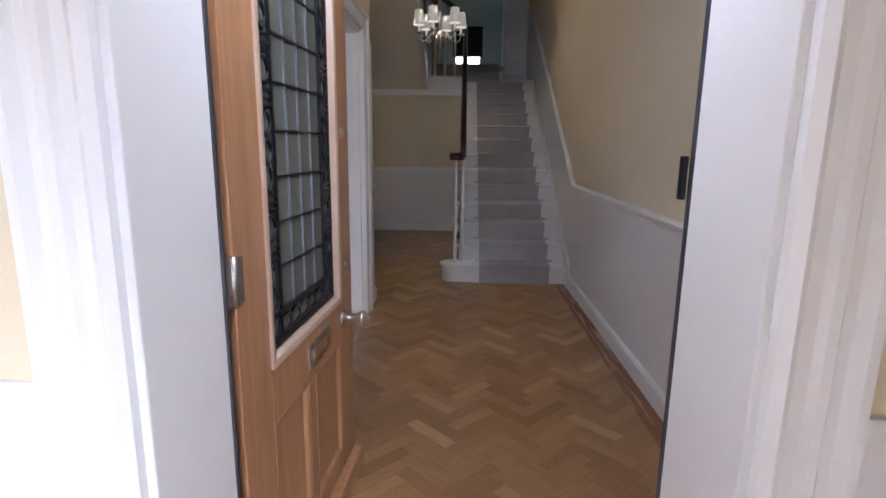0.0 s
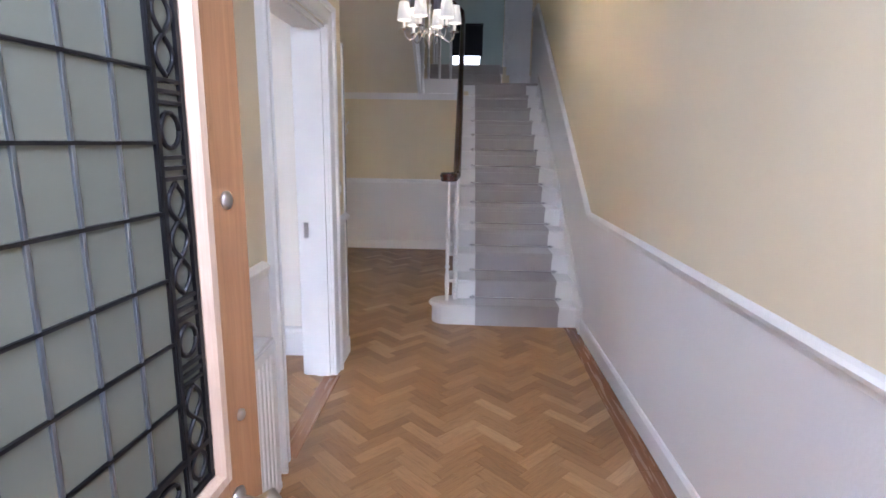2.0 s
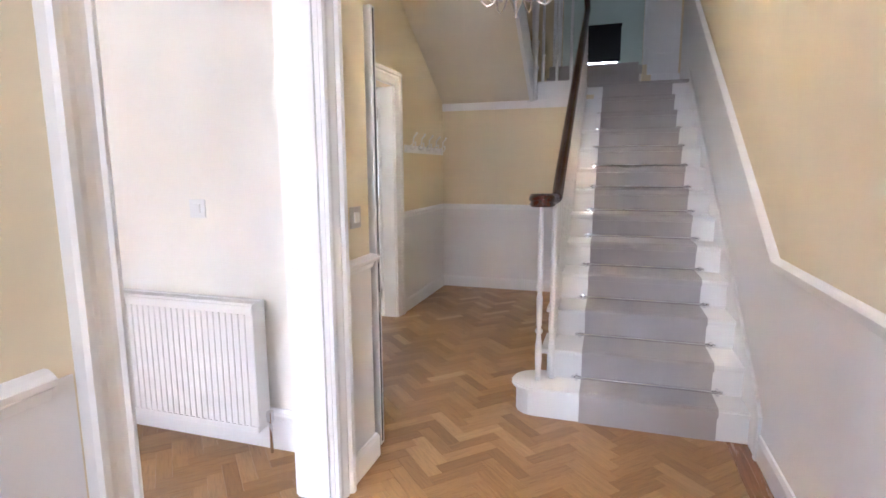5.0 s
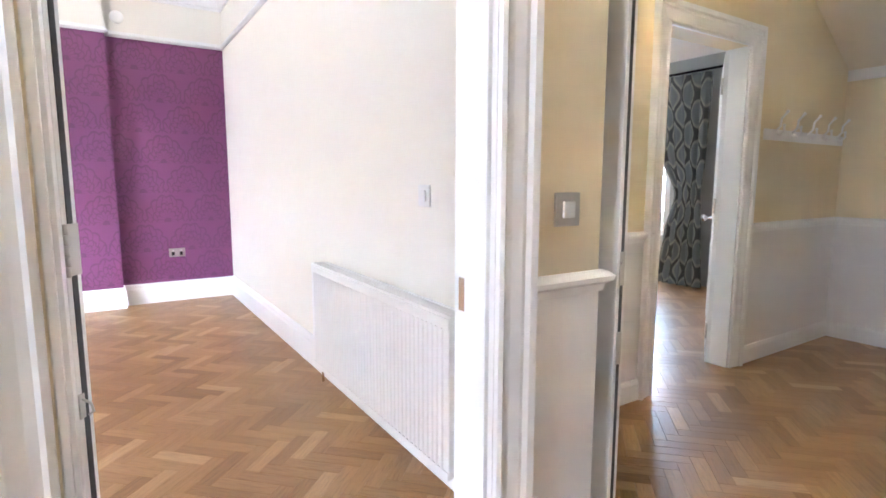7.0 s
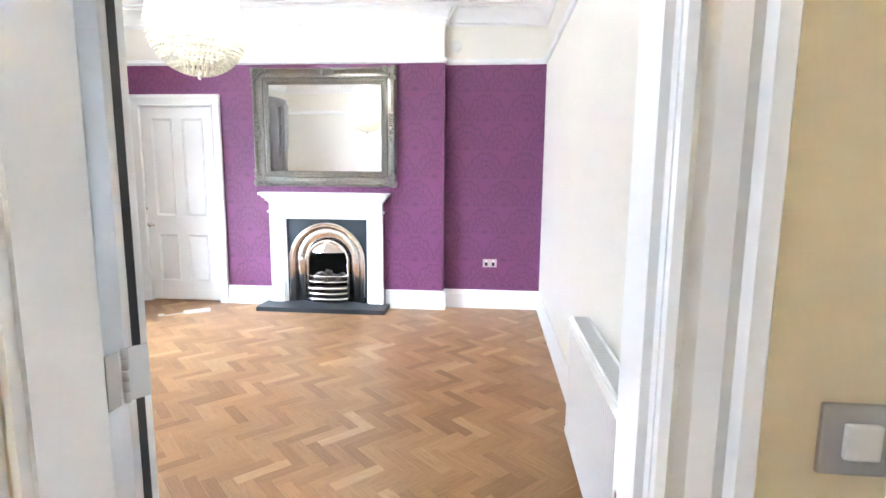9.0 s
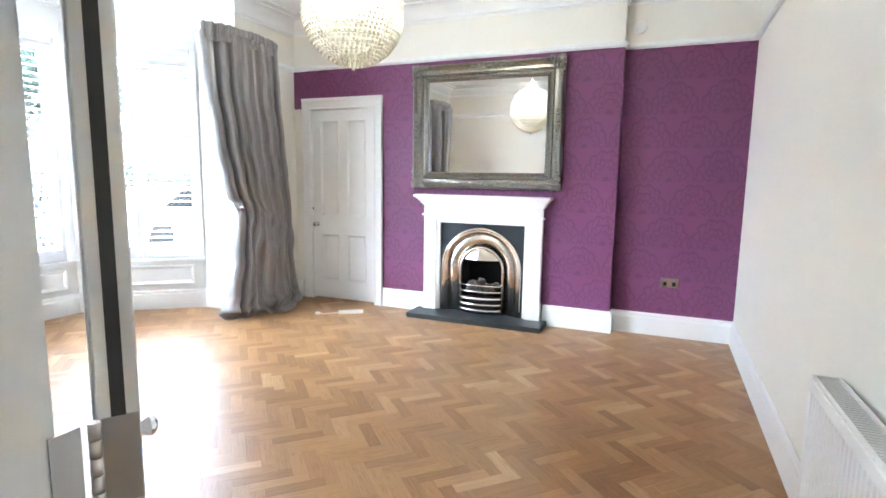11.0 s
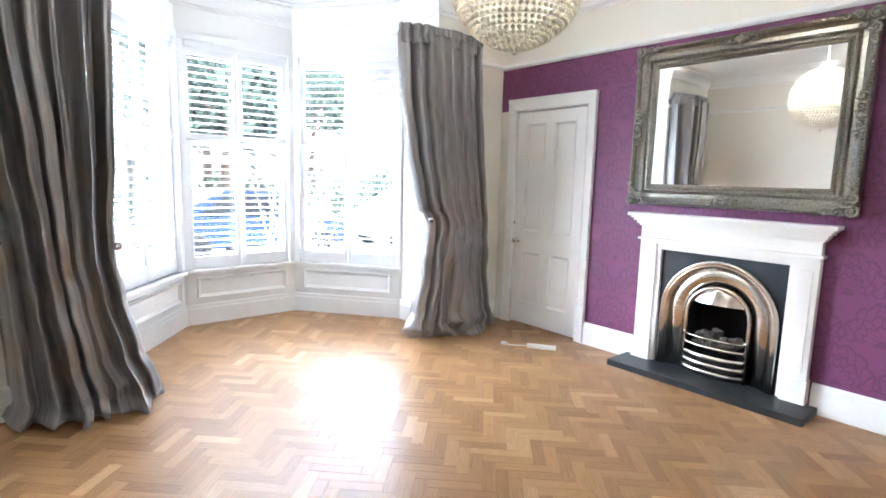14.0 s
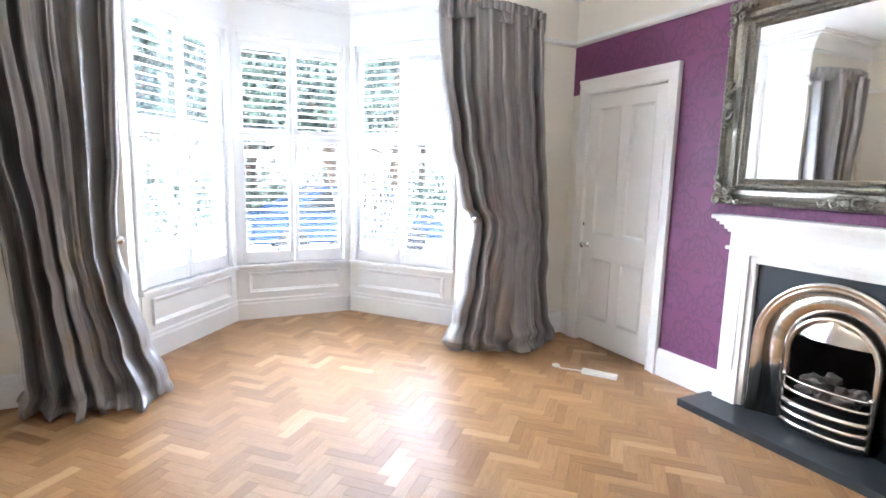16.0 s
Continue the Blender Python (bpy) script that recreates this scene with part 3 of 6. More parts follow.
bm = bmesh.new()
architrave(bm, DOOR_S - 0.006, DOOR_N - 0.010, DOOR_H + 0.005, lambda u, v, w: (HALL_L + w, u, v), 0.86)
architrave(bm, DOOR_S, DOOR_N, DOOR_H, lambda u, v, w: (ROOM_E - 0.012 - w, u, v))
setting("trim_front_room_door", bm, WHITE, "white moulded architrave of the front room door", "architrave")
bm = bmesh.new()
box(bm, ROOM_E - 0.012, HALL_L, DOOR_S - 0.002, DOOR_S + 0.012, 0, DOOR_H)
box(bm, ROOM_E - 0.012, HALL_L, DOOR_N - 0.012, DOOR_N + 0.002, 0, DOOR_H)
box(bm, ROOM_E - 0.012, HALL_L, DOOR_S, DOOR_N, DOOR_H - 0.012, DOOR_H + 0.002)
box(bm, -0.46, HALL_L - 0.02, DOOR_S + 0.012, DOOR_S + 0.020, 0, DOOR_H - 0.012)
box(bm, -0.46, HALL_L - 0.02, DOOR_N - 0.024, DOOR_N - 0.012, 0, DOOR_H - 0.012)
box(bm, -0.46, HALL_L - 0.02, DOOR_S, DOOR_N, DOOR_H - 0.024, DOOR_H - 0.012)
lining = setting("trim_lining", bm, WHITE, "white door lining with stop", "door lining")
part("keep_plate", boxed(-0.512, -0.486, DOOR_N - 0.0135, DOOR_N - 0.0119, 0.86, 0.95), CHROME, lining, "chrome keep plate")
bm = bmesh.new()
architrave(bm, 6.10, 6.90, 2.02, lambda u, v, w: (RECESS + w, u, v))
box(bm, RECESS - 0.142, RECESS + 0.002, 6.095, 6.112, 0, 2.03)
box(bm, RECESS - 0.142, RECESS + 0.002, 6.888, 6.905, 0, 2.03)
setting("trim_back_door", bm, WHITE, "white architrave of the back room door", "architrave")

# ---- entrance: frame and front door ----
bm = bmesh.new()
box(bm, -0.27, -0.115, 1.27, 1.545, -0.03, 2.36, 0.004)
box(bm, 0.785, 0.95, 1.27, 1.545, -0.03, 2.36, 0.004)
box(bm, -0.115, 0.785, 1.27, 1.545, 2.20, 2.36)
entry = setting("trim_entrance", bm, WHITE, "white painted front door lining", "door frame")
PILA = [(0, 0), (0, 0.02), (0.015, 0.032), (0.03, 0.02), (0.05, 0.02), (0.06, 0.03), (0.075, 0.03), (0.085, 0.02), (0.10, 0.02), (0.115, 0.036), (0.13, 0.036), (0.13, 0)]
bm = bmesh.new()
moulding(bm, [(0.80, -0.03), (0.80, 2.22), (-0.13, 2.22), (-0.13, -0.03)], [(-s, w) for s, w in PILA], lambda u, v, w: (u, 1.27 - w, v))
part("architrave", bm, WHITE, entry)
part("draught_seal", boxed(0.781, 0.7855, 1.537, 1.548, 0, 2.2), DARK_STRIP, entry, "dark draught seal")
part("strike_plate", boxed(0.764, 0.775, 1.538, 1.554, 1.17, 1.25, 0.002), BLACK_METAL, entry, "black lock keep")
part("draught_seal", boxed(-0.1155, -0.110, 1.537, 1.548, 0, 2.2), DARK_STRIP, entry)
part("threshold", boxed(-0.115, 0.785, 1.30, 1.60, -0.03, 0.012, 0.004), OAK_CROSS, entry, "worn oak threshold")

fd = thing("door_1", "open pine front door with leaded glass upper panel", "door", (-0.135, 1.588, 0.0), "", 86.6, "structure")
W, TK = 0.885, 0.023
for name, x0, x1, z0, z1 in (("stile", 0.0, 0.155, 0.006, 2.17), ("stile", 0.738, W, 0.006, 2.17), ("rail", 0.155, 0.738, 0.006, 0.13), ("rail", 0.155, 0.738, 0.565, 0.715), ("rail", 0.155, 0.738, 2.02, 2.17), ("muntin", 0.405, 0.465, 0.13, 0.565)):
    local(name, boxed(x0, x1, -TK, TK, z0, z1, 0.003), PINE, fd)
for x0, x1 in ((0.155, 0.405), (0.465, 0.738)):
    bm = boxed(x0, x1, -0.010, 0.010, 0.13, 0.565)
    moulding(bm, [(x1, 0.13), (x1, 0.565), (x0, 0.565), (x0, 0.13)], [(0, 0.010), (0, 0.024), (0.014, 0.020), (0.024, 0.010)], lambda u, v, w: (u, -w, v), True)
    local("panel", bm, PINE, fd)
bm = bmesh.new()
moulding(bm, [(0.713, 0.74), (0.713, 1.99), (0.18, 1.99), (0.18, 0.74)], [(-0.026, 0.0), (-0.026, 0.030), (-0.008, 0.028), (0, 0.010), (0, 0.0)], lambda u, v, w: (u, -w, v), True)
local("glazing_bead", bm, PINE_PALE, fd, "pale pine glazing bead")
local("weather_bar", boxed(0.02, W - 0.01, -0.065, -TK, 0.008, 0.075, 0.012), PINE, fd)
light = local("leaded_light", boxed(0.18, 0.713, -0.004, 0.004, 0.74, 1.99), OBSCURED, fd, "obscured leaded glass")
gx0, gx1, gz0, gz1, mg = 0.185, 0.708, 0.745, 1.985, 0.085
bm = bmesh.new()
for x in (gx0 + 0.006, gx0 + mg, gx1 - mg, gx1 - 0.006):
    box(bm, x - 0.006, x + 0.006, -0.010, -0.003, gz0, gz1)
for z in (gz0 + 0.006, gz0 + mg, gz1 - mg, gz1 - 0.006):
    box(bm, gx0, gx1, -0.011, -0.003, z - 0.006, z + 0.006)
for k in range(1, 4):
    x = gx0 + mg + (gx1 - gx0 - 2 * mg) * k / 4
    # uprights are paler than the cross cames to imitate a glint
    local("zinc_bar", boxed(x - 0.0032, x + 0.0032, -0.0085, -0.003, gz0 + mg, gz1 - mg, 0.001), ZINC_GLINT, light, "zinc bar with a glint put into its colour")
for k in range(1, 10):
    z = gz0 + mg + 0.1165 * k
    box(bm, gx0 + mg, gx1 - mg, -0.0095, -0.003, z - 0.0028, z + 0.0028)
local("lead_came", bm, LEAD, light, "dark lead cames")


def oval(bm, cx, cz, rx, rz, r=0.005):
    pts = [(cx + rx * math.cos(a), -0.006, cz + rz * math.sin(a)) for a in (2 * math.pi * k / 14 for k in range(15))]
    tube(bm, pts, r, 5)


def woven(bm, cx, z0, z1, lobes_, amp=0.024):
    """Two lead strips that cross over one another."""
    for s in (-1, 1):
        tube(bm, [(cx + s * amp * math.sin(math.pi * lobes_ * k / 28), -0.007, z0 + (z1 - z0) * k / 28) for k in range(29)], 0.0048, 5)


bm = bmesh.new()
for side in (gx0 + mg / 2 + 0.003, gx1 - mg / 2 - 0.003):
    z, k = gz0 + 0.02, 0
    while z < gz1 - 0.05:
        if k % 2:
            top = min(z + 0.075, gz1)
            oval(bm, side, (z + top) / 2, 0.026, 0.030)
        else:
            top = min(z + 0.20, gz1 - 0.01)
            woven(bm, side, z, top, 3.0)
        for d in (0.008, 0.026, 0.044):
            if top + d < gz1:
                box(bm, side - 0.036, side + 0.036, -0.010, -0.003, top + d - 0.0035, top + d + 0.0035)
        z, k = top + 0.052, k + 1
    for d in (-0.037, 0.037):
        box(bm, side + d - 0.005, side + d + 0.005, -0.0115, -0.003, gz0, gz1)
x = gx0 + mg + 0.03
while x < gx1 - mg:
    oval(bm, x, gz0 + mg / 2 + 0.003, 0.034, 0.022)
    x += 0.066
local("lead_border", bm, LEAD, light, "border of leaded ovals")
knob = Matrix.Translation((0.765, -TK, 0.645)) @ Matrix.Rotation(radians(90), 4, 'X')
local("door_knob", turned(bmesh.new(), [(0.030, 0), (0.030, 0.006), (0.012, 0.012), (0.009, 0.040), (0.016, 0.052), (0.030, 0.072), (0.029, 0.078), (0.012, 0.098), (0.0, 0.10)], knob, 8), NICKEL, fd, "faceted nickel door knob")
for z, r in ((1.30, 0.019), (0.83, 0.013)):
    local("lock_cylinder", turned(bmesh.new(), [(r, 0), (r, 0.006), (r * 0.6, 0.010), (0, 0.011)], Matrix.Translation((0.80, -TK, z)) @ Matrix.Rotation(radians(90), 4, 'X'), 14), NICKEL, fd, "nickel lock cylinder")
bm = boxed(0.40, 0.60, -TK - 0.006, -TK, 0.605, 0.675, 0.002)
plate = local("letter_plate", bm, NICKEL, fd, "nickel letter plate")
local("flap", boxed(0.44, 0.56, -TK - 0.010, -TK - 0.005, 0.622, 0.658, 0.002), CHROME, plate)
for z in (0.98, 0.22, 1.93):
    bm = bmesh.new()
    tube(bm, [(-0.008, -TK - 0.004, z - 0.055), (-0.008, -TK - 0.004, z + 0.055)], 0.0075, 10)
    box(bm, -0.006, 0.034, -TK - 0.003, -TK, z - 0.05, z + 0.05)
    box(bm, -0.038, -0.008, -TK - 0.003, -TK, z - 0.05, z + 0.05)
    local("hinge", bm, NICKEL, fd, "nickel butt hinge")


# ---- hall: stairs ----
RISE, GO, NSTEP = 0.166, 0.26, 13
SX, SR = 0.30, 1.318


def riser(n):
    return 5.325 if n == 1 else 5.50 + GO * (n - 2)


stairs = thing("staircase", "white painted closed staircase with mahogany handrail", "staircase", (0.8, 5.3, 0))
for n in range(1, NSTEP):
    y, z = riser(n), RISE * n
    if n == 1:
        out = [(SR, y), (0.34, y)] + [(0.29 - 0.115 * math.sin(a), y + 0.115 - 0.115 * math.cos(a)) for a in (radians(18 * k) for k in range(0, 11))] + [(0.40, y + 0.23), (SR, y + 0.23)]
        step = part("step", prism(bmesh.new(), out, level(), 0.0, z - 0.03), STAIR_WHITE, stairs, "rounded bullnose bottom step")
        top = [(SR, y - 0.025), (0.34, y - 0.025)] + [(0.29 - 0.14 * math.sin(a), y + 0.115 - 0.14 * math.cos(a)) for a in (radians(18 * k) for k in range(0, 11))] + [(0.40, y + 0.255), (SR, y + 0.255)]
        bm = prism(bmesh.new(), top, level(), z - 0.03, z)
        bmesh.ops.bevel(bm, geom=[e for e in bm.edges if abs(e.verts[0].co.z - e.verts[1].co.z) < 1e-4], offset=0.009, segments=2, affect='EDGES')
        part("tread", bm, STAIR_WHITE, step)
        continue
    step = part("step", boxed(SX + 0.035, SR, y, y + 0.05, z - RISE, z - 0.03), STAIR_WHITE, stairs)
    part("tread", boxed(SX, SR, y - 0.026, riser(n + 1) + 0.02, z - 0.03, z, 0.009), STAIR_WHITE, step)
part("step", boxed(SX + 0.035, SR, riser(13), riser(13) + 0.04, RISE * 12, RISE * 13 - 0.03), STAIR_WHITE, stairs)
spandrel = [(5.56, 0.0), (END, 0.0), (END, RISE * 12)]
for n in range(12, 1, -1):
    spandrel += [(riser(n) + 0.01, RISE * n - 0.02), (riser(n) + 0.01, RISE * (n - 1) - 0.02)]
part("spandrel", prism(bmesh.new(), spandrel, lambda u, v, w: (w, u, v), SX + 0.04, SX + 0.075), CREAM, stairs, "cream spandrel panel")
string = [(5.20, 0.0), (5.20, 0.20), (5.28, 0.27), (8.40, 0.27 + 3.12 * RISE / GO), (8.40, 0.0)]
part("wall_string", prism(bmesh.new(), string, lambda u, v, w: (w, u, v), SR, HALL_R - 0.004), STAIR_WHITE, stairs, "white wall string")
bm = bmesh.new()
moulding(bm, [(5.20, 0.0), (5.20, 0.20), (5.28, 0.27), (8.40, 0.27 + 3.12 * RISE / GO)], [(0, 0), (0.03, 0), (0.03, 0.006), (0, 0.010)], lambda u, v, w: (SR - w, u, v))
part("string_bead", bm, STAIR_WHITE, stairs)


def baluster(parent, x, y, z0, z1):
    h = z1 - z0
    prof = [(0.016, 0), (0.016, 0.02 * h), (0.014, 0.03 * h), (0.019, 0.12 * h), (0.0195, 0.20 * h), (0.012, 0.27 * h), (0.021, 0.285 * h), (0.021, 0.295 * h), (0.012, 0.31 * h),
            (0.015, 0.33 * h), (0.017, 0.48 * h), (0.012, 0.52 * h), (0.020, 0.535 * h), (0.020, 0.545 * h), (0.012, 0.56 * h), (0.0155, 0.62 * h), (0.011, 0.97 * h), (0.013, h)]
    part("baluster", turned(bmesh.new(), prof, Matrix.Translation((x, y, z0)), 10), STAIR_WHITE, parent)


RX = 0.355


def rail_z(y):
    return 1.185 + (y - 5.62) * RISE / GO if y > 5.62 else 1.165


baluster(stairs, 0.295, 5.43, RISE, 1.13)
baluster(stairs, 0.362, 5.475, RISE, 1.13)
for n in range(2, NSTEP):
    for k in (0.03, 0.16):
        y = riser(n) + k
        baluster(stairs, RX, y, RISE * n, rail_z(y) - 0.03)
pts = [(RX, y, rail_z(y)) for y in (5.50, 5.62, 5.8, 6.5, 7.2, 7.9, 8.15)] + [(RX, 8.27, 2.88), (0.34, 8.36, 3.02), (0.22, 8.41, 3.14), (0.05, 8.40, 3.24), (-0.12, 8.30, 3.36), (-0.15, 7.7, 3.75), (-0.15, 6.8, 4.33)]
bm = tube(bmesh.new(), pts, 0.031, 12)
part("handrail", bm, MAHOGANY, stairs, "polished dark mahogany handrail")
bm = bmesh.new()
turned(bm, [(0.0, 0), (0.058, 0.0), (0.070, 0.012), (0.062, 0.024), (0.074, 0.036), (0.070, 0.056), (0.060, 0.068), (0.0, 0.070)], Matrix.Translation((0.298, 5.435, 1.125)), 20)
tube(bm, [(0.30, 5.40, 1.163), (0.33, 5.42, 1.163), (RX, 5.50, 1.164)], 0.031, 12)
part("volute", bm, MAHOGANY, stairs, "mahogany handrail volute")

# carpet runner and its rods
line = []
for n in range(1, NSTEP):
    y, z = riser(n), RISE * n
    line += [(y - 0.004, z - RISE + (0.0 if n == 1 else 0.002)), (y - 0.004, z - 0.035), (y - 0.033, z - 0.028), (y - 0.034, z - 0.006), (y - 0.026, z + 0.003)]
    line += [(riser(n + 1) - 0.004, z + 0.003)]
line += [(riser(13) - 0.004, RISE * 13 - 0.012)]
bm = bmesh.new()
moulding(bm, line, [(0.0, 0.525), (0.0, 1.175), (0.007, 1.175), (0.007, 0.525)], lambda u, v, w: (w, u, v))
rn = tagged(meshed("stair_carpet", bm, CARPET), "taupe wool stair runner held by chrome rods", "carpet")
for n in range(1, NSTEP):
    y, z = riser(n + 1) - 0.022, RISE * n + 0.020
    rod = thing("stair_rod", "slim chrome stair rod across the carpet runner", "stair rod", (0.85, y, z), "stair rods")
    part("rod", tube(bmesh.new(), [(0.492, y, z), (1.208, y, z)], 0.0080, 10), CHROME, rod)
    for x in (0.500, 1.200):
        bm = ball(bmesh.new(), (x + (0.018 if x > 1 else -0.018), y, z), 0.011, 1)
        box(bm, x - 0.007, x + 0.007, y - 0.006, y + 0.022, z - 0.020, z + 0.014, 0.002)
        part("bracket", bm, CHROME, rod)

# half landing, upper flight, and the room at the top
LZ = RISE * 13
bm = boxed(RECESS, SX, END, 9.3, LZ - 0.20, LZ - 0.012)
box(bm, SX, HALL_R - 0.006, riser(13) + 0.04, 9.3, LZ - 0.20, LZ - 0.012)
setting("landing", bm, STAIR_WHITE, "half landing at the head of the first flight", "landing")
bm = boxed(SX, HALL_R - 0.004, riser(13) - 0.04, 9.28, LZ - 0.012, LZ + 0.012, 0.008)
tagged(meshed("landing_carpet", bm, CARPET), "taupe carpet on the half landing", "carpet")
bm = boxed(-0.18, SX + 0.03, END - 0.03, END, 2.03, LZ + 0.05)
box(bm, RECESS, SX + 0.04, END - 0.018, END, 1.95, 2.03, 0.004)
setting("trim_landing", bm, STAIR_WHITE, "white fascia of the landing", "trim")
guard = thing("landing_balustrade", "white turned balusters along the half landing", "balustrade", (0.05, END, LZ))
for x in (-0.07, 0.07, 0.21):
    baluster(guard, x, END - 0.012, LZ + 0.05, 3.10)
bm = turned(bmesh.new(), [(0.03, 0), (0.045, 0.03), (0.03, 0.07), (0.042, 0.10), (0.028, 0.16), (0.034, 0.30), (0.046, 0.33), (0.03, 0.36), (0.036, 0.55), (0.046, 0.58), (0.03, 0.62), (0.04, 1.1), (0.05, 1.16), (0.0, 1.2)], Matrix.Translation((-0.155, END - 0.02, 2.02)), 14)
part("newel", bm, STAIR_WHITE, guard)
bm = prism(bmesh.new(), [(END, 2.03), (5.0, 2.03 + 3.30 * 0.62), (5.0, 2.33 + 3.30 * 0.62), (END, 2.30)], lambda u, v, w: (w, u, v), RECESS, -0.20)
setting("stair_soffit", bm, painted("soffit_cream", (0.76, 0.69, 0.56), 0.7, 0.3, 120), "plastered sloping underside of the upper flight", "soffit")
bm = prism(bmesh.new(), [(END, 2.00), (5.0, 2.00 + 3.30 * 0.62), (5.0, 2.40 + 3.30 * 0.62), (END, 2.40)], lambda u, v, w: (w, u, v), -0.20, -0.165)
setting("trim_upper_string", bm, STAIR_WHITE, "white string of the upper flight", "trim")
for k, y in enumerate((8.86, 9.10)):
    tagged(meshed("landing_step", boxed(-0.10, 0.885, y, 9.34, LZ + 0.012 + 0.165 * k, LZ + 0.012 + 0.165 * (k + 1), 0.012), CARPET), "carpeted step up from the half landing", "step", "landing steps")
F2 = LZ + 0.34
wb = bmesh.new()
box(wb, RECESS, 0.02, 9.3, 9.42, LZ - 0.2, HIGH)
box(wb, 0.93, HALL_R, 9.3, 9.42, LZ - 0.2, HIGH)
box(wb, 0.02, 0.93, 9.3, 9.42, F2 + 2.05, HIGH)
setting("wall_landing", wb, CREAM, "cream wall behind the half landing", "wall")
bm = bmesh.new()
moulding(bm, [(0.93, F2), (0.93, F2 + 2.05), (0.02, F2 + 2.05), (0.02, F2)], [(-s * 0.8, w) for s, w in ARCH], lambda u, v, w: (u, 9.3 - w, v))
box(bm, 1.03, HALL_R - 0.01, 9.26, 9.30, LZ, LZ + 0.22, 0.005)
setting("trim_upstairs_door", bm, WHITE, "white door frame at the top", "architrave")
up = thing("door_2", "white panelled door opened beside the landing", "door", (1.14, 9.28, F2), "", 0, "structure")
local("leaf", boxed(-0.16, 0.17, -0.04, -0.004, -0.12, 1.95, 0.003), WHITE, up)
local("panel", boxed(-0.10, 0.11, -0.046, -0.038, 0.10, 1.85, 0.006), WHITE, up)
wb = bmesh.new()
box(wb, -1.3, 0.14, 12.2, 12.3, F2 - 0.1, HIGH)
box(wb, 0.66, 1.5, 12.2, 12.3, F2 - 0.1, HIGH)
box(wb, 0.14, 0.66, 12.2, 12.3, F2 - 0.1, F2 + 0.30)
box(wb, 0.14, 0.66, 12.2, 12.3, 3.62, HIGH)
box(wb, -1.35, -1.25, 9.42, 12.3, F2 - 0.1, HIGH)
box(wb, 1.30, HALL_R, 9.42, 12.3, F2 - 0.1, HIGH)
setting("wall_upstairs", wb, GREEN_WALL, "pale green walls of the upstairs room", "wall")
setting("floor_upstairs", boxed(-1.3, HALL_R, 9.3, 12.3, F2 - 0.1, F2), CARPET, "carpet of the upstairs room", "floor")
setting("ceiling_upstairs", boxed(-1.3, HALL_R, 9.42, 12.3, F2 + 1.75, F2 + 1.85), painted("pale_blue_ceiling", (0.62, 0.70, 0.78), 0.8, 0.1, 100), "pale ceiling of the upstairs room", "ceiling")
blind = thing("roller_blind", "black roller blind half drawn over a window", "blind", (0.40, 12.16, 3.3))
part("cloth", boxed(0.09, 0.71, 12.165, 12.175, 3.08, 3.66), BLIND, blind)
part("roller", tube(bmesh.new(), [(0.08, 12.165, 3.66), (0.72, 12.165, 3.66)], 0.022, 10), BLIND, blind)

# ---- hall: chandelier ----
CX, CY, CZ = 0.13, 5.5, 2.10
ch = thing("chandelier", "lit silver chandelier with six pleated white shades", "chandelier", (CX, CY, CZ))
part("body", turned(bmesh.new(), [(0.0, 0), (0.009, 0.006), (0.005, 0.022), (0.012, 0.035), (0.036, 0.085), (0.042, 0.11), (0.030, 0.135), (0.012, 0.15), (0.010, 0.30), (0.018, 0.31), (0.007, 0.33), (0.006, 0.60)], Matrix.Translation((CX, CY, CZ)), 16), CHROME, ch, "silver urn-shaped stem")
part("chain", tube(bmesh.new(), [(CX, CY, CZ + 0.58), (CX, CY, 3.14)], 0.006, 6), CHROME, ch)
part("ceiling_rose", turned(bmesh.new(), [(0.05, 0), (0.045, 0.02), (0.0, 0.03)], Matrix.Translation((CX, CY, 3.13)), 16), CHROME, ch)
for k in range(6):
    a = radians(60 * k + 14)
    u = Vector((math.cos(a), math.sin(a), 0))
    o = Vector((CX, CY, CZ))
    pts = [o + u * r + Vector((0, 0, z)) for r, z in ((0.02, 0.14), (0.05, 0.15), (0.085, 0.12), (0.12, 0.075), (0.15, 0.062), (0.180, 0.085), (0.190, 0.13))]
    arm = part("arm", tube(bmesh.new(), pts, 0.0055, 7), CHROME, ch)
    m = Matrix.Translation(o + u * 0.190 + Vector((0, 0, 0.125)))
    part("drip_pan", turned(bmesh.new(), [(0.006, 0), (0.034, 0.008), (0.036, 0.014), (0.012, 0.016), (0.011, 0.07), (0, 0.072)], m, 14), CHROME, arm)
    part("lampshade", turned(bmesh.new(), [(0.052, 0.072), (0.036, 0.195), (0.034, 0.195), (0.050, 0.072)], m, 24), SHADE_GLOW, arm, "lit white pleated shade")
    part("bulb", ball(bmesh.new(), m @ Vector((0, 0, 0.135)), 0.017, 2), BULB, arm, "warm glowing candle bulb")


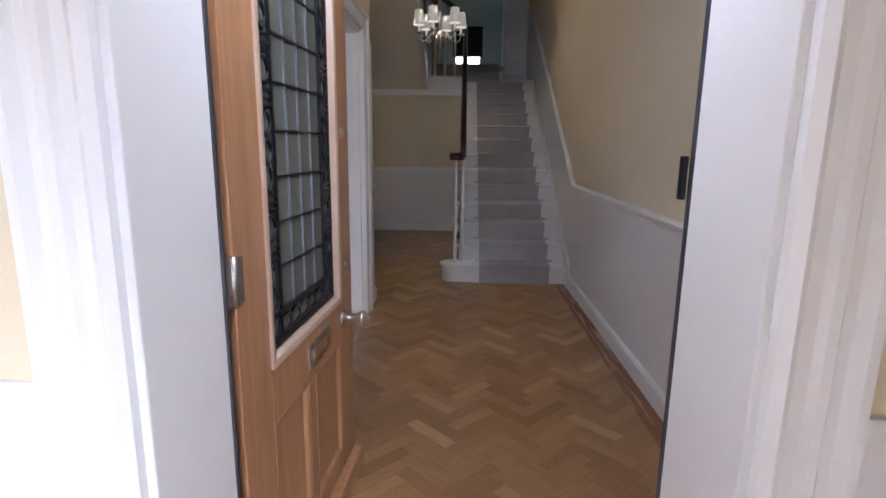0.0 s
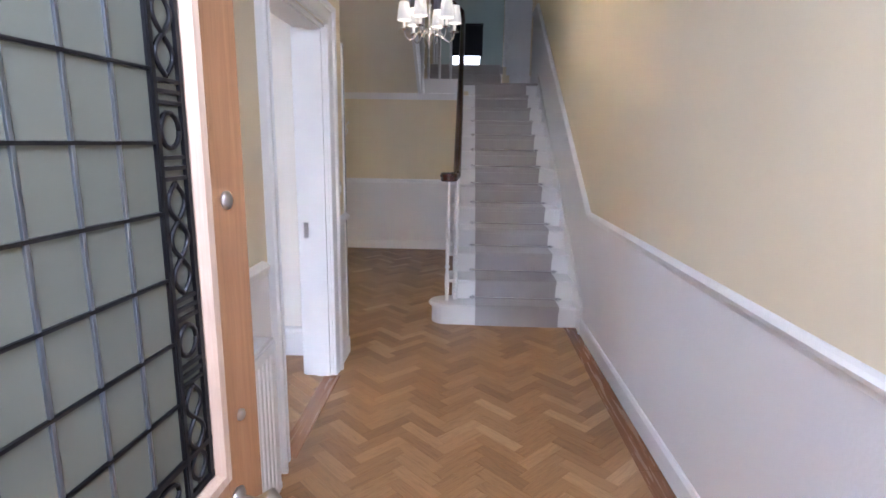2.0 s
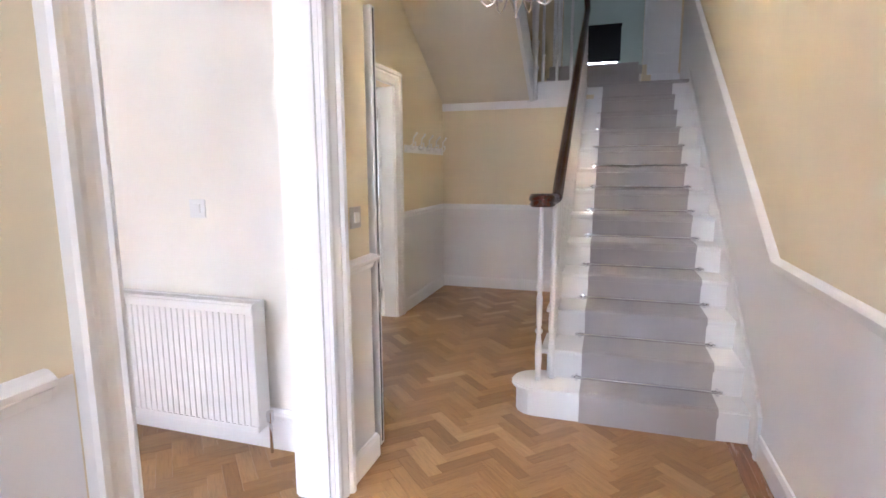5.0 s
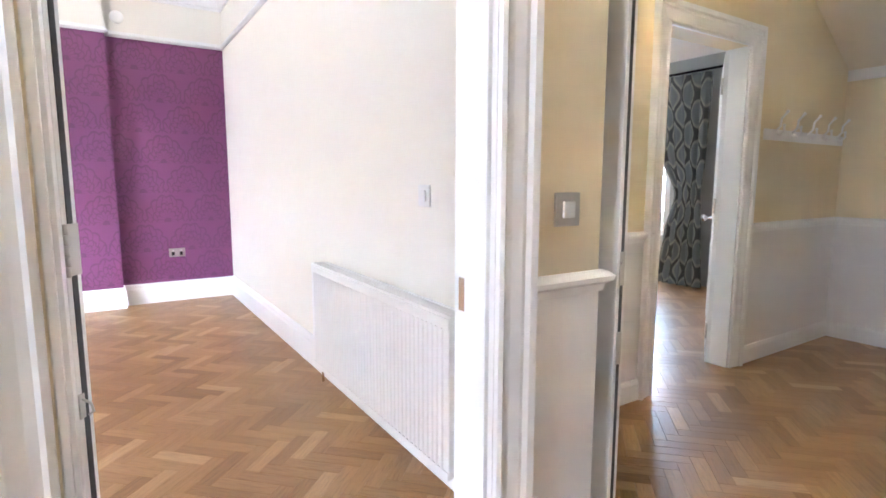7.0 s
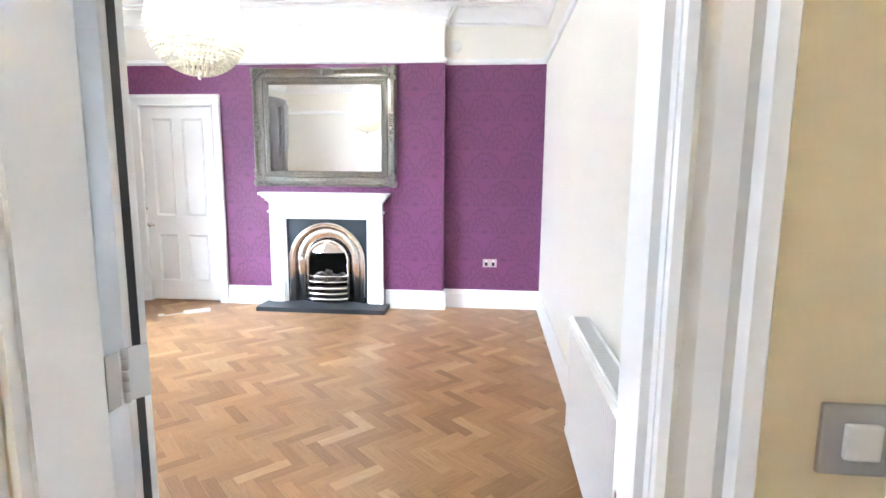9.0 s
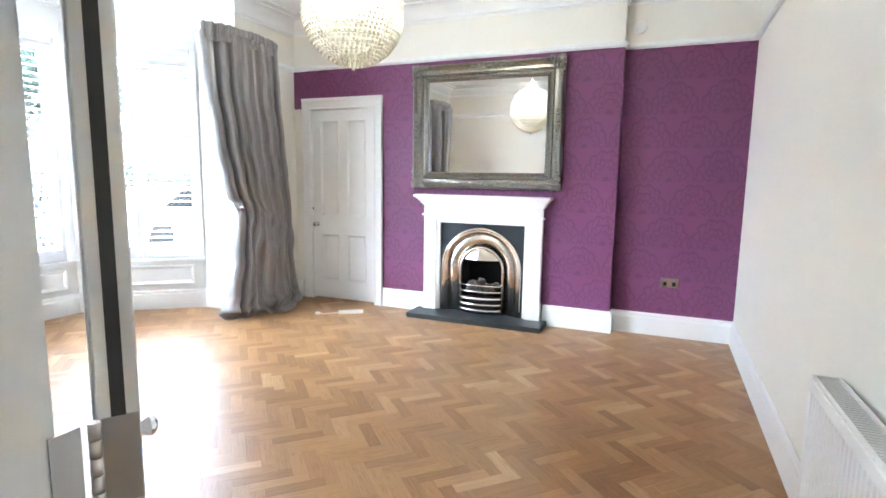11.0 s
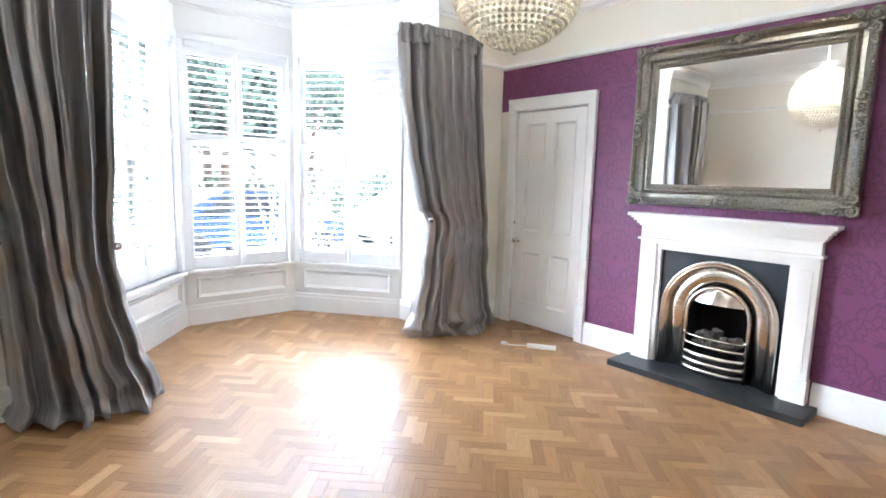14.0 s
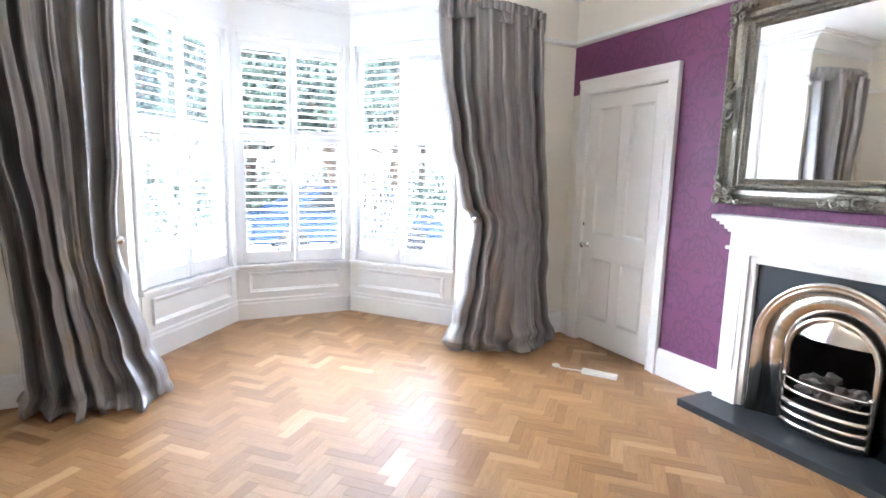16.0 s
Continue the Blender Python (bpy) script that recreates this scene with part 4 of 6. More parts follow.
# ---- radiators, switches and sockets ----
def radiator(name, x0, x1, depth, height, z0, at, turn, label):
    """A ribbed panel radiator; local x along the wall, local -y into the room."""
    r = thing(name, label, "radiator", at, "", turn)
    n = int((x1 - x0 - 0.06) / 0.034)
    p = (x1 - x0 - 0.06) / n
    edge = [(x0, -depth + 0.026), (x0, -depth + 0.010), (x0 + 0.03, -depth + 0.010)]
    for k in range(n):
        x = x0 + 0.03 + p * k
        edge += [(x + p * 0.22, -depth + 0.010), (x + p * 0.36, -depth + 0.005), (x + p * 0.64, -depth + 0.005), (x + p * 0.78, -depth + 0.010)]
    edge += [(x1, -depth + 0.010), (x1, -depth + 0.026)]
    bm = prism(bmesh.new(), edge, level(), z0 + 0.03, z0 + height - 0.04)
    box(bm, x0, x1, -depth + 0.006, -depth + 0.026, z0, z0 + 0.03, 0.004)
    box(bm, x0, x1, -depth + 0.006, -depth + 0.026, z0 + height - 0.04, z0 + height, 0.004)
    local("front_panel", bm, WHITE, r, "ribbed white front panel")
    local("back_panel", boxed(x0 + 0.01, x1 - 0.01, -0.045, -0.030, z0, z0 + height - 0.01, 0.004), WHITE, r)
    bm = boxed(x0, x1, -depth + 0.012, -depth + 0.024, z0 + height - 0.004, z0 + height + 0.010)
    box(bm, x0, x1, -0.036, -0.024, z0 + height - 0.004, z0 + height + 0.010)
    for x in (x0, x1 - 0.012):
        box(bm, x, x + 0.012, -depth + 0.012, -0.024, z0 + height - 0.004, z0 + height + 0.010)
    k = x0 + 0.02
    while k < x1 - 0.02:
        box(bm, k, k + 0.006, -depth + 0.02, -0.03, z0 + height - 0.002, z0 + height + 0.006)
        k += 0.018
    local("top_grille", bm, WHITE, r, "slotted top grille")
    for x in (x0, x1 - 0.004):
        local("side_panel", boxed(x - 0.003, x + 0.005, -depth + 0.012, -0.026, z0 + 0.005, z0 + height + 0.008, 0.002), WHITE, r)
    for x in (x0 - 0.02, x1 + 0.02):
        bm = tube(bmesh.new(), [(x, -0.055, 0.0), (x, -0.055, z0 + 0.07)], 0.0075, 8)
        tube(bm, [(x + (0.05 if x < x0 else -0.05), -0.055, z0 + 0.06), (x, -0.055, z0 + 0.06)], 0.010, 8)
        box(bm, x - 0.013, x + 0.013, -0.068, -0.042, z0 + 0.03, z0 + 0.085, 0.005)
        local("valve", bm, CHROME, r, "chrome valve and pipe")
    return r


radiator("radiator", -0.36, 0.36, 0.105, 0.60, 0.11, (HALL_L + 0.006, 2.76, 0), 90, "white ribbed radiator on the hall wall")
radiator("radiator", -0.73, 0.73, 0.125, 0.60, 0.125, (-1.59, ROOM_N, 0), 0, "long white ribbed radiator under the ivory wall")


def switch(name, at, turn, gang, label, rocker=PLASTIC, plate=NICKEL, w=0.088, h=0.088):
    s = thing(name, label, "switch" if name == "light_switch" else "socket", at, "", turn)
    local("plate", boxed(-w / 2, w / 2, -0.008, 0.0, -h / 2, h / 2, 0.003), plate, s)
    if name == "light_switch":
        local("rocker", boxed(-0.020, 0.020, -0.016, -0.006, -0.022, 0.022, 0.004), rocker, s, "white rocker")
        return s
    for k in range(gang):
        x = (k - (gang - 1) / 2) * w / gang
        bm = boxed(x - 0.014, x + 0.014, -0.010, -0.006, -0.028, 0.008, 0.001)
        local("outlet", bm, BLACK_METAL, s, "dark outlet face")
        local("rocker", boxed(x - 0.008, x + 0.008, -0.013, -0.006, 0.012, 0.032, 0.002), rocker, s)
    return s


switch("light_switch", (HALL_L + 0.001, 4.565, 1.130), 90, 1, "brushed nickel light switch on the cream hall wall")
switch("light_switch", (-1.215, ROOM_N, 1.145), 0, 1, "white light switch on the ivory wall", PLASTIC, PLASTIC)
switch("wall_socket", (HALL_R - 0.004, 2.44, 0.42), -90, 2, "brass double socket low on the white dado", PLASTIC, BRASS, 0.146, 0.088)
switch("wall_socket", (ALCOVE + T, 4.12, 0.49), 90, 2, "nickel double socket on the plum wallpaper", PLASTIC, NICKEL, 0.146, 0.086)

# ---- hall: coat hooks, inner door ----
rack = thing("coat_rack", "white painted board with five coat hooks", "coat rack", (RECESS, 7.70, 1.5))
part("board", boxed(RECESS, RECESS + 0.018, 7.13, 8.26, 1.475, 1.545, 0.004), WHITE, rack)
for k in range(5):
    y = 7.24 + 0.225 * k
    bm = tube(bmesh.new(), [(RECESS + 0.018, y, 1.52), (RECESS + 0.05, y, 1.505), (RECESS + 0.075, y, 1.53), (RECESS + 0.072, y, 1.56)], 0.007, 7)
    tube(bm, [(RECESS + 0.018, y, 1.53), (RECESS + 0.05, y, 1.56), (RECESS + 0.055, y, 1.61), (RECESS + 0.085, y, 1.645)], 0.007, 7)
    ball(bm, (RECESS + 0.072, y, 1.565), 0.011, 1)
    ball(bm, (RECESS + 0.088, y, 1.65), 0.012, 1)
    part("hook", bm, WHITE, rack)


def panelled_leaf(name, label, at, turn, w, h, knob_z, knob_side, knob_x, both=False):
    """A four-panel door; hinge at local x = 0, leaf along +x, knob on the -y face for side -1."""
    d = thing(name, label, "door", at, "", turn, "structure")
    t, st, mid = 0.020, 0.105, 0.115
    cx = w / 2
    zs = (0.006, 0.21, 0.74, 0.93, h - 0.11, h)
    for x0, x1 in ((0, st), (w - st, w)):
        local("stile", boxed(x0, x1, -t, t, 0.006, h, 0.002), WHITE, d)
    for z0, z1 in ((zs[0], zs[1]), (zs[2], zs[3]), (zs[4], zs[5])):
        local("rail", boxed(st, w - st, -t, t, z0, z1, 0.002), WHITE, d)
    for z0, z1 in ((zs[1], zs[2]), (zs[3], zs[4])):
        local("muntin", boxed(cx - 0.05, cx + 0.05, -t, t, z0, z1, 0.002), WHITE, d)
        for x0, x1 in ((st, cx - 0.05), (cx + 0.05, w - st)):
            bm = boxed(x0, x1, -0.008, 0.008, z0, z1)
            for s in (-1, 1):
                moulding(bm, [(x1, z0), (x1, z1), (x0, z1), (x0, z0)], [(0, 0.006), (0, 0.024), (0.008, 0.026), (0.016, 0.018), (0.028, 0.010), (0.034, 0.006)], lambda u, v, q: (u, s * q, v), True)
            local("panel", bm, WHITE, d)
    for s in ((-1, 1) if both else (knob_side,)):
        m = Matrix.Translation((knob_x, s * t, knob_z)) @ Matrix.Rotation(radians(90 if s < 0 else -90), 4, 'X')
        local("door_knob", turned(bmesh.new(), [(0.027, 0), (0.027, 0.005), (0.010, 0.010), (0.009, 0.034), (0.018, 0.042), (0.027, 0.056), (0.026, 0.066), (0.014, 0.074), (0, 0.075)], m, 18), CHROME, d, "chrome door knob")
    return d


rd = panelled_leaf("door_3", "white four-panel door standing open into the front room", (-0.600, 3.492, 0), 180 + 56.5, 0.855, 2.0, 0.755, -1, 0.795)
part("hinge_plate", boxed(ROOM_E - 0.045, ROOM_E - 0.014, DOOR_S + 0.0118, DOOR_S + 0.0142, 1.02, 1.12), NICKEL, lining, "nickel hinge plate")
for z in (1.07, 0.20, 1.78):
    bm = bmesh.new()
    for k in range(5):
        tube(bm, [(-0.006, 0.023, z - 0.05 + 0.0202 * k), (-0.006, 0.023, z - 0.05 + 0.0202 * k + 0.0192)], 0.0062, 10)
    local("hinge", bm, NICKEL, rd, "nickel hinge knuckle")
bm = boxed(-0.0035, 0.001, 0.004, 0.019, 0.735, 0.785, 0.001)
tube(bm, [(-0.004, 0.012, 0.775), (-0.022, 0.014, 0.768), (-0.026, 0.014, 0.752), (-0.016, 0.013, 0.744)], 0.0028, 6)
local("cabin_hook", bm, NICKEL, rd, "small nickel cabin hook")
# narrow black strip down the middle of the hinge edge
local("edge_strip", boxed(-0.0016, 0.001, -0.007, 0.007, 0.02, 1.99), DARK_STRIP, rd, "narrow black strip along the door edge")
for z in (1.07, 0.20, 1.78):
    local("hinge_plate", boxed(-0.0026, 0.001, -0.019, 0.016, z - 0.05, z + 0.05), NICKEL, rd, "nickel hinge plate in the edge")
inner = panelled_leaf("door_4", "white panelled door standing open across the corner of the hall", (-1.135, 4.812, 0), 0, 0.765, 2.02, 0.70, -1, 0.66)
local("edge_strip", boxed(0.764, 0.7664, -0.006, 0.006, 0.02, 2.01), DARK_STRIP, inner, "narrow black strip along the door edge")
local("latch_plate", boxed(0.7645, 0.767, -0.010, 0.010, 0.66, 0.76), NICKEL, inner)
local("latch_plate", boxed(0.7645, 0.767, -0.010, 0.010, 0.90, 1.0), NICKEL, inner)
bd = panelled_leaf("door_5", "white panelled door opened into the back room", (RECESS - 0.12, 6.885, 0), 121, 0.76, 2.0, 0.93, -1, 0.69, True)
for z in (0.22, 1.05, 1.80):
    bm = tube(bmesh.new(), [(-0.004, 0.024, z - 0.05), (-0.004, 0.024, z + 0.05)], 0.0075, 10)
    box(bm, -0.03, 0.03, 0.020, 0.023, z - 0.048, z + 0.048)
    local("hinge", bm, NICKEL, bd, "nickel butt hinge")

# ---- front room: closet door ----
CL_S, CL_N = 0.375, 1.175
bm = bmesh.new()
CARCH = [(0, 0), (0, 0.018), (0.01, 0.026), (0.02, 0.018), (0.075, 0.030), (0.085, 0.038), (0.10, 0.038), (0.10, 0)]
moulding(bm, [(CL_N, 0.0), (CL_N, 2.105), (CL_S, 2.105), (CL_S, 0.0)], [(-s, w) for s, w in CARCH], lambda u, v, w: (ROOM_W + T + w, u, v))
box(bm, ROOM_W + T, ROOM_W + T + 0.042, CL_S - 0.105, CL_N + 0.105, 2.195, 2.225, 0.006)
box(bm, ROOM_W - 0.08, ROOM_W + T, CL_S - 0.014, CL_S, 0, 2.105)
box(bm, ROOM_W - 0.08, ROOM_W + T, CL_N, CL_N + 0.014, 0, 2.105)
box(bm, ROOM_W - 0.08, ROOM_W + T, CL_S, CL_N, 2.105, 2.12)
setting("trim_closet", bm, WHITE, "white moulded frame of the closet door", "architrave")
closet = panelled_leaf("door_6", "closed white four-panel closet door beside the chimney", (ROOM_W - 0.022, CL_N - 0.003, 0.012), -90, CL_N - CL_S - 0.006, 2.088, 0.84, 1, CL_N - CL_S - 0.06)
local("catch", boxed(CL_N - CL_S - 0.01, CL_N - CL_S + 0.004, 0.018, 0.026, 1.0, 1.025), BLACK_METAL, closet, "small dark catch")

# ---- front room: fireplace ----
FC, FX = 2.394, ROOM_W + T                       # middle of the fireplace, face of the wall
fire = thing("fireplace", "white timber fire surround with polished arched cast-iron insert", "fireplace", (FX, FC, 0))


bm = boxed(FX, FX + 0.145, FC - 0.69, FC + 0.69, 1.195, 1.222, 0.006)
for k, (d, z0, z1) in enumerate(((0.125, 1.180, 1.196), (0.110, 1.160, 1.181), (0.090, 1.135, 1.161), (0.075, 1.118, 1.136))):
    box(bm, FX, FX + d, FC - 0.545 - d, FC + 0.545 + d, z0, z1, 0.004)
part("mantel_shelf", bm, SURROUND, fire, "white moulded mantel shelf")
part("frieze", boxed(FX, FX + 0.062, FC - 0.605, FC + 0.605, 0.985, 1.119, 0.003), SURROUND, fire)
part("frieze_bead", boxed(FX, FX + 0.080, FC - 0.622, FC + 0.622, 1.010, 1.030, 0.004), SURROUND, fire)
part("lintel", boxed(FX, FX + 0.048, FC - 0.4705, FC + 0.4705, 0.945, 0.986, 0.003), SURROUND, fire)
for s in (-1, 1):
    y0, y1 = sorted((FC + s * 0.47, FC + s * 0.605))
    leg = part("leg", boxed(FX, FX + 0.062, y0, y1, 0.05, 0.99, 0.003), SURROUND, fire)
    part("fillet", boxed(FX, FX + 0.046, *sorted((FC + s * 0.435, FC + s * 0.472)), 0.05, 0.955, 0.006), SURROUND, leg)
    part("plinth", boxed(FX, FX + 0.075, y0 - 0.008, y1 + 0.008, 0.05, 0.215, 0.004), SURROUND, leg)
    part("panel_bead", boxed(FX, FX + 0.068, y0 + 0.032, y1 - 0.032, 0.26, 0.93, 0.003), SURROUND, leg)
tagged(part("hearth", boxed(FX - 0.02, FX + 0.315, FC - 0.675, FC + 0.675, 0.0, 0.048, 0.004), HEARTH, fire), "honed black slate hearth slab")


def arch_path(r, zc, n=20):
    """Feet, legs and half circle of an arch in the (y, z) plane."""
    return [(FC + r, 0.05)] + [(FC + r * math.cos(a), zc + r * math.sin(a)) for a in (math.pi * k / n for k in range(n + 1))] + [(FC - r, 0.05)]


RO, RI, ZC = 0.415, 0.225, 0.495
FACE = FX + 0.016


def front(u, v, w):
    return (FACE + w, u, v)


# black slips behind the arch: an outline with the opening cut out
bm = bmesh.new()
outer = [(FC + 0.44, 0.05), (FC + 0.44, 0.96), (FC - 0.44, 0.96), (FC - 0.44, 0.05)]
inner_arch = arch_path(RO - 0.03, ZC)
m = len(inner_arch)
va = [bm.verts.new(front(u, v, 0.0)) for u, v in inner_arch]
vo = [bm.verts.new(front(FC + 0.44 * max(-1, min(1, 1.5 * math.cos(math.pi * (k - 1) / (m - 3)))) if 0 < k < m - 1 else (FC + 0.44 if k == 0 else FC - 0.44),
                         0.05 if k in (0, m - 1) else min(0.96, 0.495 + 0.465 * min(1, 1.5 * math.sin(math.pi * (k - 1) / (m - 3)))), 0.0)) for k in range(m)]
for k in range(m - 1):
    bm.faces.new((va[k], va[k + 1], vo[k + 1], vo[k]))
ext = bmesh.ops.extrude_face_region(bm, geom=bm.faces[:])
bmesh.ops.translate(bm, vec=(-0.012, 0, 0), verts=[v for v in ext["geom"] if isinstance(v, bmesh.types.BMVert)])
part("slip", bm, BLACKBACK, fire, "matt black back panel")
bm = bmesh.new()
RIM = [(0.0, 0.0), (0.0, 0.022), (0.008, 0.034), (0.020, 0.036), (0.028, 0.026), (0.034, 0.030), (0.046, 0.028), (0.052, 0.018), (0.060, 0.016), (0.066, 0.008), (0.066, 0.0)]
moulding(bm, arch_path(RO, ZC), [(s, w) for s, w in RIM], front)
part("outer_arch", bm, STEEL, fire, "polished moulded outer arch", True)
bm = bmesh.new()
moulding(bm, arch_path(RO - 0.062, ZC), [(0.0, 0.008), (0.125, -0.035), (0.125, -0.041), (0.0, 0.0)], front)
part("splay", bm, STEEL, fire, "polished coved splay", True)
bm = bmesh.new()
moulding(bm, arch_path(RI + 0.012, ZC - 0.01), [(0.0, -0.035), (0.0, -0.012), (0.008, 0.0), (0.022, 0.002), (0.030, -0.010), (0.034, -0.035)], front)
part("inner_arch", bm, STEEL, fire, "polished inner arch", True)
bm = boxed(FX - 0.32, FX - 0.31, FC - 0.30, FC + 0.30, 0.0, 1.0)
box(bm, FX - 0.32, FX - 0.02, FC - 0.31, FC - 0.235, 0.0, 1.0)
box(bm, FX - 0.32, FX - 0.02, FC + 0.235, FC + 0.31, 0.0, 1.0)
box(bm, FX - 0.32, FX - 0.02, FC - 0.31, FC + 0.31, 0.80, 1.0)
box(bm, FX - 0.32, FX - 0.02, FC - 0.31, FC + 0.31, 0.0, 0.06)
part("firebox", bm, SOOT, fire, "sooty black firebox")
# hood: a curved plate across the top of the opening
bm = bmesh.new()
rows = []
for k in range(9):
    t = k / 8
    z = 0.585 + 0.135 * t
    half = math.sqrt(max(0.001, (RI - 0.02) ** 2 - max(0.0, z - (ZC - 0.01)) ** 2))
    rows.append([bm.verts.new((FACE - 0.015 + 0.045 * math.sin(math.pi * j / 10) * (1 - t * 0.9), FC - half + 2 * half * j / 10, z)) for j in range(11)])
for a, b in zip(rows, rows[1:]):
    for j in range(10):
        bm.faces.new((a[j], a[j + 1], b[j + 1], b[j]))
part("hood", bm, STEEL, fire, "polished steel hood", True)
# grate: bowed bars, solid apron and feet
grate = part("grate", boxed(FX - 0.2, FX - 0.02, FC - 0.2, FC + 0.2, 0.17, 0.18), BLACK_METAL, fire)


def bow(z, out, r, half=0.215):
    return [(FX + 0.0 + out * math.cos(a), FC + half * math.sin(a), z) for a in (radians(-86 + 172 * k / 16) for k in range(17))]


for z, out, r in ((0.335, 0.075, 0.007), (0.275, 0.085, 0.011)):
    part("bar", tube(bmesh.new(), bow(z, out, r), r, 8), STEEL, grate, "polished bowed bar")
for z0, z1, out in ((0.185, 0.225, 0.105), (0.125, 0.165, 0.095), (0.065, 0.105, 0.085)):
    bm = bmesh.new()
    pts = bow(0, out, 0, 0.225)
    moulding(bm, [(p[0], p[1]) for p in pts], [(-0.006, z0), (-0.006, z1), (0.008, z1 - 0.006), (0.012, (z0 + z1) / 2), (0.008, z0 + 0.004)], level())
    part("apron", bm, STEEL, grate, "polished bowed apron", True)
part("apron_back", prism(bmesh.new(), [(p[0] - 0.015, p[1]) for p in bow(0, 0.085, 0, 0.21)], level(), 0.052, 0.20), SOOT, grate)
for s in (-1, 1):
    part("knob", ball(bmesh.new(), (FX + 0.02, FC + s * 0.215, 0.345), 0.014, 2), STEEL, grate)
random.seed(5)
for k in range(26):
    bm = bmesh.new()
    c = Vector((FX - 0.085 + random.uniform(-0.07, 0.09), FC + random.uniform(-0.155, 0.155), 0.245 + random.uniform(0, 0.10) * (1 if k % 2 else 0.5)))
    ball(bm, c, random.uniform(0.026, 0.042), 2, (random.uniform(0.8, 1.2), random.uniform(0.9, 1.4), random.uniform(0.7, 1.0)))
    for v in bm.verts:
        v.co += (v.co - c) * 0.5 * noise.noise(v.co * 40)
    part("coal", bm, COAL, fire)

# ---- front room: mirror ----
MY0, MY1, MZ0, MZ1 = 1.655, 3.150, 1.285, 2.475
mir = thing("wall_mirror", "large mirror in an ornate antique silver frame above the mantel", "mirror", (FX, 2.40, 1.285))
FRW = 0.160
prof = [(0.0, 0.0), (0.0, 0.034), (0.008, 0.062), (0.020, 0.074), (0.034, 0.062), (0.040, 0.044), (0.062, 0.030), (0.088, 0.028), (0.100, 0.040), (0.112, 0.024), (0.125, 0.026), (0.135, 0.016), (0.150, 0.022), (FRW, 0.014), (FRW, 0.0)]
bm = bmesh.new()
PTS = []
for (a, b) in (((MY1, MZ0), (MY1, MZ1)), ((MY1, MZ1), (MY0, MZ1)), ((MY0, MZ1), (MY0, MZ0)), ((MY0, MZ0), (MY1, MZ0))):
    PTS.append(a)
moulding(bm, PTS, prof, lambda u, v, w: (FX + 0.012 + w, u, v), True)
mf = part("mirror_frame", bm, GILT, mir, "antique silver moulded frame")
part("glass", boxed(FX + 0.012, FX + 0.022, MY0 + FRW - 0.01, MY1 - FRW + 0.01, MZ0 + FRW - 0.01, MZ1 - FRW + 0.01), MIRROR, mir, "clear mirror glass")


def curl(bm, cy, cz, r, a0, sense, x):
    """One carved spiral in the plane of the frame, thick at its root."""
    pts = []
    for k in range(15):
        t = k / 14
        a = a0 + sense * t * 3.1 * math.pi / 2 * 1.5
        q = r * (1 - 0.78 * t)
        pts.append((x + 0.008 * t, cy + q * math.cos(a), cz + q * math.sin(a)))
    tube(bm, pts, [0.0105 * (1 - 0.55 * k / 14) for k in range(15)], 6)


def lobes(bm, cy, cz, w, h, count, x, seed):
    """Small leaf lobes, mirrored about the middle of the ornament."""
    rng = random.Random(seed)
    for k in range(count):
        u, v = rng.uniform(0, w), rng.uniform(-h, h)
        r = rng.uniform(0.007, 0.014)
        for s in (-1, 1):
            ball(bm, (x + rng.uniform(-0.006, 0.006), cy + s * u, cz + v), r, 1, (0.7, 1.3, 0.8))


for i, (y, z, sy, sz) in enumerate(((MY0, MZ0, 1, 1), (MY1, MZ0, -1, 1), (MY0, MZ1, 1, -1), (MY1, MZ1, -1, -1))):
    bm = bmesh.new()
    for du, dv, r, a0, w in ((0.030, 0.030, 0.040, 0.6, 1), (0.105, 0.026, 0.030, 2.6, -1), (0.026, 0.105, 0.030, -1.0, 1), (0.085, 0.085, 0.026, 0.8, -1), (0.165, 0.022, 0.021, 2.8, 1), (0.022, 0.165, 0.021, -1.3, -1)):
        curl(bm, y + sy * du, z + sz * dv, r, a0 if sy * sz > 0 else math.pi / 2 - a0, w * sy * sz, FX + 0.082)
    lobes(bm, y + sy * 0.055, z + sz * 0.055, 0.055, 0.055, 16, FX + 0.074, i)
    ball(bm, (FX + 0.082, y + sy * 0.028, z + sz * 0.028), 0.020, 2, (0.6, 1, 1))
    part("corner_ornament", bm, GILT, mf, "carved acanthus corner")
for i, (y, z, along) in enumerate((((MY0 + MY1) / 2, MZ0 + 0.045, 0), ((MY0 + MY1) / 2, MZ1 - 0.045, 0), (MY0 + 0.045, (MZ0 + MZ1) / 2, 1), (MY1 - 0.045, (MZ0 + MZ1) / 2, 1))):
    bm = bmesh.new()
    for d in (-0.115, -0.052, 0.052, 0.115):
        curl(bm, y + (0 if along else d), z + (d if along else 0), 0.030 if abs(d) < 0.1 else 0.022, 0.5, 1 if d > 0 else -1, FX + 0.076)
    lobes(bm, y, z, 0.03 if along else 0.10, 0.10 if along else 0.03, 14, FX + 0.070, 20 + i)
    ball(bm, (FX + 0.080, y, z), 0.024, 2, (0.6, 1, 1))
    part("centre_ornament", bm, GILT, mf, "carved scroll")
bm = bmesh.new()
